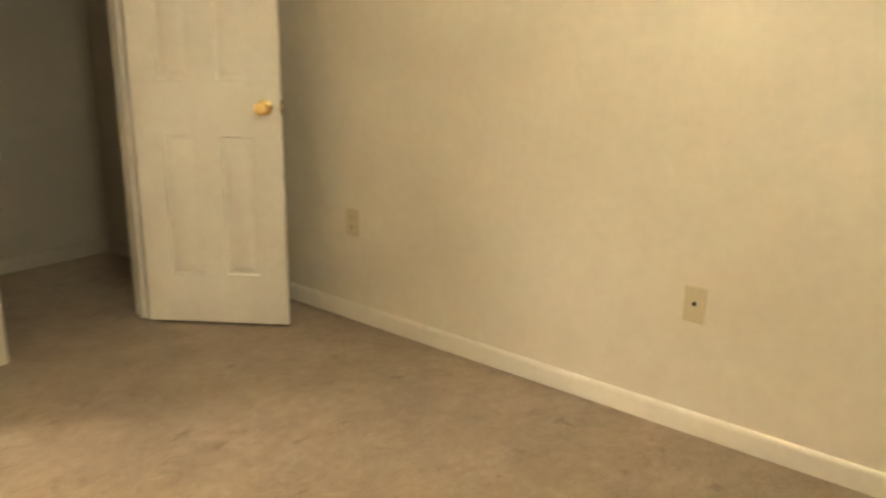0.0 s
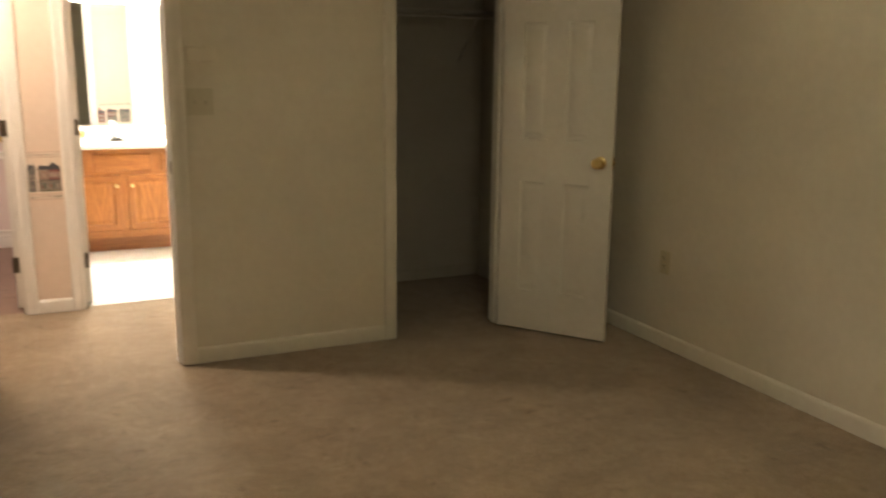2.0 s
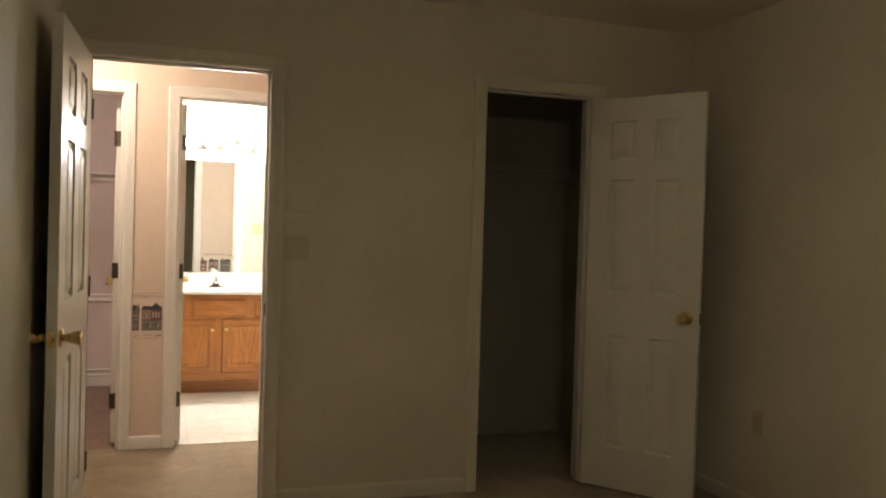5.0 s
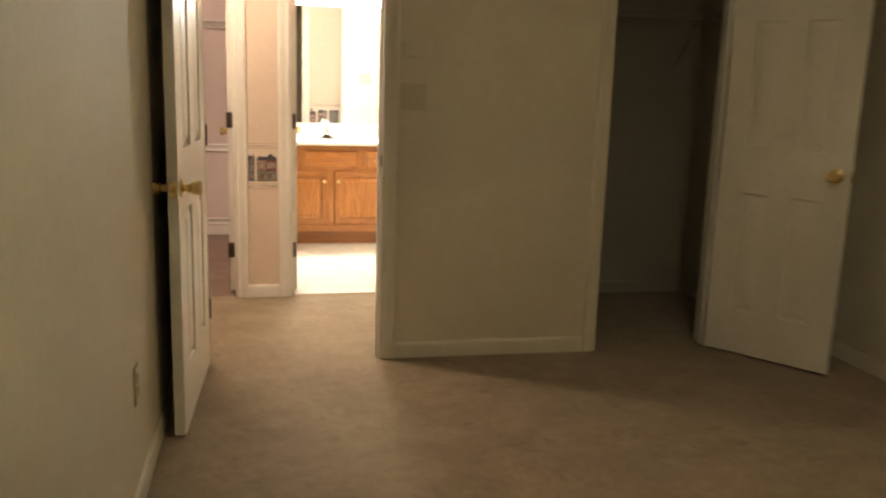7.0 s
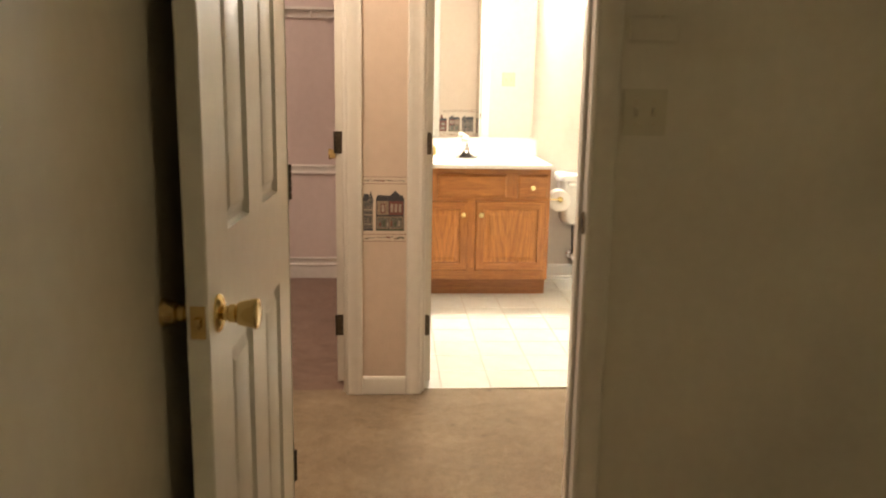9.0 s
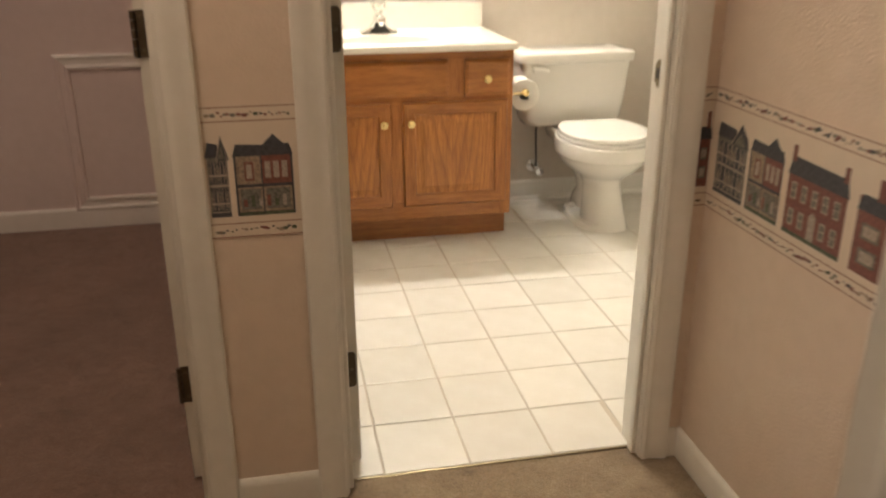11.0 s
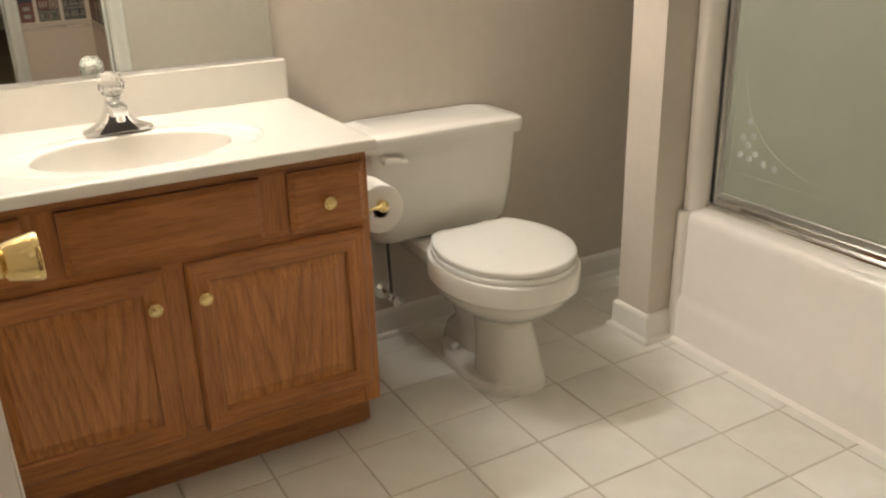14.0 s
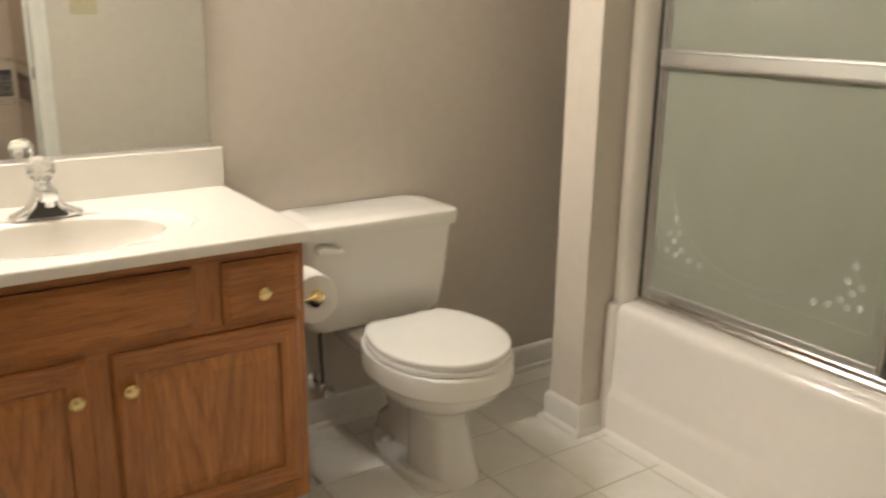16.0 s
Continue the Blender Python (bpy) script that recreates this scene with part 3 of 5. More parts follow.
def panel_door(name, width, at, turn, label, knob_face, hinge_mat=None, height=2.025, kz=0.925):
    """A moulded six-panel door: hinge edge at the origin, the leaf along +x, its thickness towards -y.
    knob_face: the sides that carry a knob."""
    root = base(name, label, "door", at, "structure", "", turn)
    th = 0.035
    k = width / 0.61
    xs = [0.0, 0.112 * k, 0.252 * k, 0.355 * k, 0.495 * k, width]
    zs = [0.012, *[z for p in PANEL_Z for z in p], height]
    bm = bmesh.new()
    cells = []
    for y in (0.0, -th):
        g = [[bm.verts.new((x, y, z)) for x in xs] for z in zs]
        for j in range(len(zs) - 1):
            for i in range(len(xs) - 1):
                if i in (1, 3) and j in (1, 3, 5):
                    cells.append((xs[i], xs[i + 1], zs[j], zs[j + 1], y))
                else:
                    bm.faces.new((g[j][i], g[j][i + 1], g[j + 1][i + 1], g[j + 1][i]))
    rim = [(0, zs), (width, zs)]
    for x, zz in rim:
        for z0, z1 in zip(zz, zz[1:]):
            bm.faces.new([bm.verts.new(p) for p in ((x, 0, z0), (x, -th, z0), (x, -th, z1), (x, 0, z1))])
    for z in (zs[0], zs[-1]):
        for x0, x1 in zip(xs, xs[1:]):
            bm.faces.new([bm.verts.new(p) for p in ((x0, 0, z), (x1, 0, z), (x1, -th, z), (x0, -th, z))])
    bmesh.ops.remove_doubles(bm, verts=bm.verts[:], dist=1e-5)
    ed = [e for e in bm.edges if len(e.link_faces) == 2 and e.calc_face_angle(0) > 1.0]
    bmesh.ops.bevel(bm, geom=ed, offset=0.002, segments=2, affect="EDGES")
    part("leaf", bm, M_DOOR, root)
    for x0, x1, z0, z1, y in cells:
        s = -1 if y == 0 else 1
        pb = bmesh.new()
        rings = []
        for inset, depth in ((0, 0), (0.001, 0.006), (0.005, 0.0125), (0.013, 0.013), (0.017, 0.012), (0.034, 0.0035), (0.037, 0.0022)):
            rings.append([(x0 + inset, y + s * depth, z0 + inset), (x1 - inset, y + s * depth, z0 + inset), (x1 - inset, y + s * depth, z1 - inset), (x0 + inset, y + s * depth, z1 - inset)])
        loft(pb, rings, cap0=False)
        part("panel", pb, M_DOOR, root, smooth=25)
    if knob_face:
        kx = width - 0.06
        for s in knob_face:
            y0 = 0.0 if s > 0 else -th
            rose = [(0.001, 0), (0.033, 0), (0.033, 0.003), (0.029, 0.007), (0.020, 0.010), (0.013, 0.012)]
            stem = [(0.013, 0.012), (0.0125, 0.018), (0.0155, 0.020), (0.0160, 0.030), (0.0145, 0.032)]
            ball = [(0.0145, 0.032), (0.0185, 0.034), (0.0205, 0.037), (0.0235, 0.050), (0.0258, 0.062), (0.0262, 0.066), (0.0250, 0.0685), (0.020, 0.0700), (0.010, 0.0705), (0.001, 0.0705)]
            for n, pr in (("rose", rose), ("stem", stem), ("knob", ball)):
                part(n, lathe([(r, s * h) for r, h in pr], "y", 28, (kx, y0, kz)), M_BRASS, root, "polished brass " + n)
        part("latch_plate", box_bm(width - 0.0005, width + 0.0015, -th / 2 - 0.0125, -th / 2 + 0.0125, kz - 0.028, kz + 0.028, 0.0005, 1), M_BRASS, root, "brass latch plate")
        part("latch_bolt", box_bm(width, width + 0.010, -th / 2 - 0.006, -th / 2 + 0.006, kz - 0.009, kz + 0.009, 0.003, 2), M_BRASS, root)
    for z in HINGE_Z:
        hl = bmesh.new()
        corner = [(0.0, z - 0.045), (0.0, z + 0.045)] + [(-th + 0.0125 - 0.0085 * math.sin(a), z + 0.0365 + 0.0085 * math.cos(a)) for a in (0, 0.5, 1.05, 1.57)] + [(-th + 0.0125 - 0.0085 * math.cos(a), z - 0.0365 - 0.0085 * math.sin(a)) for a in (0, 0.5, 1.05, 1.57)]
        loft(hl, [[(x, y, h) for y, h in corner] for x in (-0.0025, 0.0)])
        leaf = part("hinge_leaf", hl, hinge_mat or M_BRONZE, root, "" if hinge_mat else "dull brass hinge leaf")
        for dy, dz in ((-0.011, 0.030), (-0.021, 0.0), (-0.011, -0.030)):
            part("screw", lathe([(0.001, -0.0042), (0.0035, -0.0038), (0.0042, -0.0026), (0.0042, -0.0020)], "x", 12, (0, dy, z + dz)), hinge_mat or M_SCREW, leaf)
        for k in range(5):
            zk = z - 0.045 + 0.018 * k
            part("knuckle", lathe([(0.004, zk + 0.0005), (0.0056, zk + 0.0015), (0.0056, zk + 0.0165), (0.004, zk + 0.0175)], "z", 12, (-0.005, 0.004, 0)), hinge_mat or M_BRONZE, leaf)
    return root


panel_door("door_1", 0.60, (1.698, 0.0, 0), -54.2, "white six-panel closet door standing open", (-1, 1), M_DOOR)
panel_door("door_2", 0.795, (-0.757, -0.010, 0), -92.7, "white six-panel bedroom door open beside the wall", (-1, 1), kz=0.897)
panel_door("door_3", 0.70, (-0.358, 1.305, 0), 91.9, "white six-panel bathroom door swung fully open", (-1, 1), kz=0.946)
panel_door("door_4", 0.70, (-0.716, 1.312, 0), 90.5, "white six-panel side room door swung open", (-1, 1))


# ---- wall plates ----
def wall_plate(name, at, turn, style, label, category):
    """A plate on a wall; turn 0 faces -y."""
    root = base(name, label, category, at, "", {"outlet": "wall outlets", "light switch": "light switches"}.get(category, ""), turn)
    w, h = (0.116, 0.118) if style == "switch2" else (0.072, 0.118)
    bm = box_bm(-w / 2, w / 2, -0.0065, 0.0, -h / 2, h / 2)
    bmesh.ops.bevel(bm, geom=[e for e in bm.edges if e.calc_length() > 0.02 and max(v.co.y for v in e.verts) < -0.003], offset=0.004, segments=2, affect="EDGES")
    shade = M_IVORY if name == "light_switch" and turn == 0 else M_ALMOND
    part("plate", bm, shade, root)
    if style == "outlet":
        for z in (-0.02, 0.02):
            part("socket", lathe([(0.001, -0.0095), (0.0165, -0.0095), (0.0175, -0.0085), (0.0175, -0.006)], "y", 20, (0, 0, z)), M_ALMOND, root)
            for x in (-0.0065, 0.0065):
                part("slot", box_bm(x - 0.0014, x + 0.0014, -0.0100, -0.009, z + 0.001, z + 0.010), M_DARK, root)
            part("slot", box_bm(-0.0022, 0.0022, -0.0100, -0.009, z - 0.0085, z - 0.004), M_DARK, root)
        part("screw", lathe([(0.001, -0.008), (0.003, -0.0078), (0.0035, -0.006)], "y", 12), M_BRASS, root)
    elif style == "jack":
        part("cable_jack", lathe([(0.001, -0.013), (0.0045, -0.013), (0.0048, -0.009), (0.0075, -0.009), (0.0075, -0.006)], "y", 14, (0, 0, 0.004)), M_DARK, root, "dark coaxial cable jack")
        for z in (-0.042, 0.042):
            part("screw", lathe([(0.001, -0.008), (0.003, -0.0078), (0.0035, -0.006)], "y", 12, (0, 0, z)), M_ALMOND, root)
    else:
        for x in ((-0.023, 0.023) if style == "switch2" else (0,)):
            bm = bmesh.new()
            loft(bm, [[(x - 0.005, -0.006, z0), (x + 0.005, -0.006, z0), (x + 0.005, -0.006, z1), (x - 0.005, -0.006, z1)] if not tip else
                      [(x - 0.004, -0.017, z0), (x + 0.004, -0.017, z0), (x + 0.004, -0.017, z1), (x - 0.004, -0.017, z1)] for z0, z1, tip in ((-0.012, 0.012, 0), (0.004, 0.011, 1))])
            part("toggle", bm, shade, root)
            for z in (-0.03, 0.03):
                part("screw", lathe([(0.001, -0.008), (0.003, -0.0078), (0.0035, -0.006)], "y", 12, (x, 0, z)), M_ALMOND, root)
    return root


wall_plate("wall_outlet", (BED_X1, -0.637, 0.434), 270, "outlet", "almond plastic outlet plate on the bedroom wall", "outlet")
wall_plate("cable_plate", (BED_X1, -2.162, 0.432), 270, "jack", "almond cable jack plate with dark centre", "cable jack")
wall_plate("wall_outlet", (BED_X0, -1.286, 0.385), 90, "outlet", "almond plastic outlet plate beside the open door", "outlet")
wall_plate("light_switch", (0.146, 0, 1.215), 0, "switch2", "almond double light switch plate beside the doorway", "light switch")
wall_plate("light_switch", (0.575, BATH_Y0, 1.24), 180, "switch2", "almond switch plate inside the bathroom", "light switch")


thm = base("thermostat", "cream plastic thermostat above the switch plate", "thermostat", (0.157, 0, 1.42))
part("base_plate", box_bm(-0.066, 0.066, -0.004, 0.0, -0.034, 0.034, 0.002, 2), M_BED, thm)
part("cover", box_bm(-0.062, 0.062, -0.009, -0.004, -0.030, 0.030, 0.004, 3), M_BED, thm)
part("setting_lever", box_bm(0.018, 0.024, -0.008, -0.004, 0.028, 0.035, 0.001, 1), M_ALMOND, thm)


# ---- lamps ----
def dome_lamp(name, at, r, drop, glass, label):
    root = base(name, label, "ceiling light", at, "", "dome ceiling lights")
    part("canopy", lathe([(0.001, 0), (r * 1.03, 0), (r * 1.05, -0.008), (r * 1.0, -0.022), (r * 0.9, -0.026)], "z", 40), M_BRASS, root, "brass canopy ring")
    prof = [(r * 0.97, -0.022)] + [(r * 0.97 * math.cos(a), -0.022 - (drop - 0.022) * math.sin(a)) for a in [i * math.pi / 2 / 10 for i in range(1, 10)]] + [(0.001, -drop)]
    part("glass_shade", lathe(prof, "z", 40), glass, root, "glowing white glass dome")
    part("finial", lathe([(0.010, -drop + 0.002), (0.011, -drop - 0.004), (0.006, -drop - 0.012), (0.001, -drop - 0.016)], "z", 14), M_BRASS, root)
    return root


def bowl_lamp(name, at, r, rod, drop, glass, label):
    root = base(name, label, "pendant light", at)
    part("canopy", lathe([(0.001, 0), (0.065, 0), (0.064, -0.010), (0.045, -0.028), (0.014, -0.034), (0.009, -0.036)], "z", 32), M_BRASS, root, "brass ceiling canopy")
    part("rod", lathe([(0.008, -0.034), (0.008, -rod - 0.01), (0.001, -rod - 0.01)], "z", 14), M_BRASS, root, "brass rod")
    arc = [k * math.pi / 2 / 12 for k in range(13)]
    outer = [(r * math.cos(a), -rod - drop * math.sin(a)) for a in arc]
    inner = [((r - 0.005) * math.cos(a), -rod - (drop - 0.005) * math.sin(a)) for a in reversed(arc)]
    part("glass_shade", lathe(outer + inner, "z", 40), glass, root, "glowing white glass bowl, open above")
    part("stem", lathe([(0.008, -rod), (0.006, -rod - drop + 0.004), (0.001, -rod - drop + 0.004)], "z", 12), M_BRASS, root)
    part("finial", lathe([(0.012, -rod - drop + 0.001), (0.013, -rod - drop - 0.004), (0.007, -rod - drop - 0.012), (0.001, -rod - drop - 0.016)], "z", 14), M_BRASS, root, "small brass finial")
    return root


bowl_lamp("pendant_light", (0.70, -2.33, CEIL), 0.145, 0.435, 0.12, M_LAMP_BED, "lit white glass bowl light hanging in the bedroom")
dome_lamp("ceiling_light", (-0.95, 0.62, CEIL), 0.12, 0.11, M_LAMP_HALL, "lit glass dome light on the hall ceiling")
dome_lamp("ceiling_light", (-1.75, 2.25, CEIL), 0.13, 0.12, M_LAMP_ROOM, "lit glass dome light on the side room ceiling")


def vanity_light(at, n, pitch, label):
    root = base("vanity_light", label, "wall light", at)
    w = n * pitch
    part("back_plate", box_bm(-w / 2, w / 2, -0.035, 0, -0.055, 0.055, 0.006, 3), M_CHROME, root, "polished metal bar")
    for i in range(n):
        x = (i - (n - 1) / 2) * pitch
        part("socket", lathe([(0.001, -0.034), (0.026, -0.034), (0.026, -0.045), (0.018, -0.052), (0.001, -0.052)], "y", 20, (x, 0, 0)), M_CHROME, root)
        prof = [(0.017, -0.050)] + [(0.042 * math.sin(a), -0.088 + 0.042 * math.cos(a)) for a in [0.45 + k * (math.pi - 0.45) / 12 for k in range(12)]] + [(0.001, -0.130)]
        part("globe_bulb", lathe(prof, "y", 24, (x, 0, 0)), M_BULB, root, "lit white globe bulb")
    return root


vanity_light((-0.01, BATH_Y1, 1.985), 4, 0.15, "lit four-globe vanity light above the mirror")

# ---- mirror ----
mir = base("mirror", "large frameless wall mirror above the vanity", "mirror", (-0.022, BATH_Y1 - 0.0065, 0.917), "", "", 0.67)
mir.matrix_basis = mir.matrix_basis @ pose(0, 0, 0, 0.7, 0, 0)
part("glass", box_bm(-0.44, 0.44, -0.0065, -0.001, 0.0, 0.93, 0.0012, 1), M_MIRROR, mir)
part("bottom_channel", box_bm(-0.44, 0.44, -0.0095, -0.0068, -0.003, 0.006), M_ALU, mir, "thin metal mirror channel")
for x in (-0.28, 0.28):
    part("clip", box_bm(x - 0.009, x + 0.009, -0.0095, -0.0068, 0.915, 0.935, 0.001, 1), M_ACRYL, mir)

# ---- vanity ----
VX0, VX1, VF, VB = -0.462, 0.455, 2.775, BATH_Y1
van = base("vanity_cabinet", "honey oak bathroom vanity with brass knobs", "cabinet", ((VX0 + VX1) / 2, VF, 0))
VO = Matrix.Translation((-(VX0 + VX1) / 2, -VF, 0))


def vpart(name, bm, mat, label="", parent=None, smooth=30):
    bmesh.ops.transform(bm, matrix=VO, verts=bm.verts[:])
    return part(name, bm, mat, parent or van, label, smooth)


vpart("side_panel", box_bm(VX1 - 0.014, VX1, VF + 0.019, VB - 0.004, 0.108, 0.780, 0.001, 1), M_OAK_Z)
vpart("side_panel", box_bm(VX0, VX0 + 0.014, VF + 0.019, VB - 0.004, 0.108, 0.780, 0.001, 1), M_OAK_Z)
vpart("bottom_panel", box_bm(VX0 + 0.014, VX1 - 0.014, VF + 0.019, VB - 0.004, 0.108, 0.120), M_OAK_X)
# feet and toe kick carry the recess's shade in their oak colour
vpart("side_foot", box_bm(VX1 - 0.014, VX1, VF + 0.082, VB - 0.03, 0.0, 0.108), M_OAK_SHADE)
vpart("side_foot", box_bm(VX0, VX0 + 0.014, VF + 0.082, VB - 0.03, 0.0, 0.108), M_OAK_SHADE)
vpart("toe_kick", box_bm(VX0, VX1 - 0.0145, VF + 0.075, VF + 0.090, 0.0, 0.108), M_OAK_SHADE, "oak toe kick, its shade put into a darker colour")
# face frame
for x0, x1 in ((VX0, VX0 + 0.044), (VX1 - 0.044, VX1)):
    vpart("stile", box_bm(x0, x1, VF, VF + 0.019, 0.108, 0.780, 0.0015, 1), M_OAK_Z)
vpart("stile", box_bm(-0.042, 0.024, VF + 0.0005, VF + 0.0185, 0.175, 0.580, 0.001, 1), M_OAK_Z)
for x0, x1 in ((-0.290, -0.205), (0.187, 0.267)):
    vpart("stile", box_bm(x0, x1, VF + 0.0005, VF + 0.0185, 0.610, 0.745, 0.001, 1), M_OAK_Z)
for z0, z1 in ((0.108, 0.180), (0.570, 0.612), (0.742, 0.780)):
    vpart("rail", box_bm(VX0 + 0.044, VX1 - 0.044, VF, VF + 0.019, z0, z1, 0.001, 1), M_OAK_X)


def raised_front(x0, x1, z0, z1, y, inset, mat, mat_panel=None):
    """A raised-panel cabinet front with routed edge; returns frame and field meshes."""
    fr = bmesh.new()
    d = 0.018
    rings = []
    for ins, dep in ((0.0, d), (0.0, 0.006), (0.006, 0.0), (inset, 0.0), (inset + 0.004, 0.004), (inset + 0.005, 0.009)):
        rings.append([(x0 + ins, y - d + dep, z0 + ins), (x1 - ins, y - d + dep, z0 + ins), (x1 - ins, y - d + dep, z1 - ins), (x0 + ins, y - d + dep, z1 - ins)])
    loft(fr, rings, cap0=True, cap1=False)
    fr.faces.ensure_lookup_table()
    for k, f in enumerate(fr.faces):
        if k < 4 * (len(rings) - 1) and k % 4 in (0, 2):
            f.material_index = 1
    fl = bmesh.new()
    rings = []
    for ins, dep in ((inset + 0.005, 0.009), (inset + 0.011, 0.0095), (inset + 0.034, 0.002), (inset + 0.036, 0.001)):
        rings.append([(x0 + ins, y - d + dep, z0 + ins), (x1 - ins, y - d + dep, z0 + ins), (x1 - ins, y - d + dep, z1 - ins), (x0 + ins, y - d + dep, z1 - ins)])
    loft(fl, rings, cap0=False)
    return fr, fl


def cab_knob(parent, x, z, y):
    k = lathe([(0.001, 0), (0.0075, 0), (0.0065, -0.006), (0.0075, -0.010), (0.0145, -0.014), (0.0162, -0.018), (0.0155, -0.022), (0.0115, -0.0245), (0.0105, -0.0235), (0.006, -0.0245), (0.001, -0.025)], "y", 26, (x, y, z))
    vpart("knob", k, M_BRASS, "round polished brass knob", parent)


for x0, x1, kx in ((VX0 + 0.022, -0.032, -0.062), (0.014, VX1 - 0.022, 0.044)):
    fr, fl = raised_front(x0, x1, 0.165, 0.583, VF, 0.046, None)
    d = vpart("door", fr, [M_OAK_Z, M_OAK_X], "raised-panel oak cabinet door", None, 25)
    vpart("centre_panel", fl, M_OAK_P, "oak panel with cathedral grain", d, 25)
    cab_knob(d, kx, 0.505, VF - 0.018)
for x0, x1, kx in ((VX0 + 0.016, -0.276, -0.368), (0.259, VX1 - 0.014, 0.345)):
    bm = bmesh.new()
    rings = [[(x0 + i, VF - dy, 0.600 + i), (x1 - i, VF - dy, 0.600 + i), (x1 - i, VF - dy, 0.742 - i), (x0 + i, VF - dy, 0.742 - i)] for i, dy in ((0, 0), (0, 0.010), (0.010, 0.015), (0.014, 0.018))]
    loft(bm, rings)
    d = vpart("drawer_front", bm, M_OAK_X, "oak drawer front", None, 25)
    cab_knob(d, kx, 0.667, VF - 0.018)
bm = bmesh.new()
loft(bm, [[(-0.214 + i, VF - dy, 0.604 + i), (0.196 - i, VF - dy, 0.604 + i), (0.196 - i, VF - dy, 0.742 - i), (-0.214 + i, VF - dy, 0.742 - i)] for i, dy in ((0, 0), (0, 0.010), (0.010, 0.015), (0.014, 0.018))])
vpart("false_front", bm, M_OAK_X, "oak false drawer front under the basin", None, 25)

# ---- vanity top with oval basin ----
TZ, TX0, TX1, TY0, TY1 = 0.808, -0.474, 0.451, 2.702, BATH_Y1 - 0.001
BCX, BCY = -0.022, 2.935
top = base("countertop", "cream cultured marble top with oval basin", "countertop", (BCX, BCY, 0.78))


def vanity_slab():
    bm = bmesh.new()
    n = 72
    prof = [(0.10, -0.128), (0.35, -0.126), (0.60, -0.117), (0.80, -0.096), (0.90, -0.070), (0.955, -0.045), (0.980, -0.026), (0.993, -0.012), (1.000, -0.0065), (1.012, -0.0046), (1.03, -0.0040), (1.24, -0.0046), (1.275, -0.0040), (1.295, 0.0002), (1.312, 0.0022), (1.335, 0.0022), (1.352, 0.0004), (1.365, 0.0), (1.385, 0.0)]
    rings = []
    for f, dz in prof:
        ring = []
        for i in range(n):
            a = 2 * math.pi * i / n
            ring.append((0.212 * f * math.cos(a), (0.148 if f <= 1.1 else 0.148 * (1 + (f - 1.1) * 0.62)) * min(f, 1.1) * math.sin(a), TZ - 0.78 + dz))
        rings.append(ring)
    # out to the rim, then down the edge
    for e, dz in ((0.012, 0.0), (0.006, 0.0), (0.002, -0.002), (0.0, -0.006), (0.0, -0.026)):
        ring = []
        for i in range(n):
            a = 2 * math.pi * i / n
            c, s = math.cos(a) * 0.212, math.sin(a) * 0.148
            x1, x0, y1, y0 = TX1 - BCX - e, TX0 - BCX + e, TY1 - BCY - e, TY0 - BCY + e
            t = min((x1 / c if c > 1e-9 else x0 / c if c < -1e-9 else 1e9), (y1 / s if s > 1e-9 else y0 / s if s < -1e-9 else 1e9))
            ring.append((c * t, s * t, TZ - 0.78 + dz))
        rings.append(ring)
    # corners square: pull the nearest point of each rim ring onto the corner
    for k, e in ((-5, 0.012), (-4, 0.006), (-3, 0.002), (-2, 0.0), (-1, 0.0)):
        for cx in (TX0 - BCX + e, TX1 - BCX - e):
            for cy in (TY0 - BCY + e, TY1 - BCY - e):
                j = min(range(n), key=lambda q: (rings[k][q][0] - cx) ** 2 + (rings[k][q][1] - cy) ** 2)
                rings[k][j] = (cx, cy, rings[k][j][2])
    loft(bm, rings, cap0=True, cap1=False)
    return bm


part("slab", vanity_slab(), M_MARBLE, top, "", 40)
bm = box_bm(TX0 - BCX, TX1 - BCX - 0.004, TY1 - BCY - 0.019, TY1 - BCY, TZ - 0.78 - 0.004, 0.915 - 0.78)
bmesh.ops.bevel(bm, geom=[e for e in bm.edges if max(v.co.y for v in e.verts) < TY1 - BCY - 0.01 and e.calc_length() > 0.05 or min(v.co.z for v in e.verts) > 0.12], offset=0.004, segments=3, affect="EDGES")
part("backsplash", bm, M_MARBLE, top)
part("drain", lathe([(0.001, -0.093), (0.010, -0.093), (0.020, -0.0945), (0.022, -0.096), (0.022, -0.098)], "z", 24), M_CHROME, top, "chrome basin drain")

# ---- faucet ----
fau = base("faucet", "chrome single-handle faucet with clear acrylic knob", "faucet", (-0.022, 3.125, TZ))
bm = bmesh.new()
secs = [(0.080, -0.027, 0.027, 0.0), (0.078, -0.027, 0.027, 0.007), (0.062, -0.026, 0.026, 0.013), (0.042, -0.026, 0.025, 0.024), (0.029, -0.027, 0.024, 0.040), (0.023, -0.027, 0.022, 0.056), (0.020, -0.025, 0.020, 0.070), (0.017, -0.020, 0.017, 0.076)]
loft(bm, [[(x, y, z) for x, y in ((-w, y0 * 0.45), (-w * 0.82, y0), (w * 0.82, y0), (w, y0 * 0.45), (w, y1 * 0.45), (w * 0.82, y1), (-w * 0.82, y1), (-w, y1 * 0.45))] for w, y0, y1, z in secs])
part("body", bm, M_CHROME, fau, "", 50)
bm = bmesh.new()
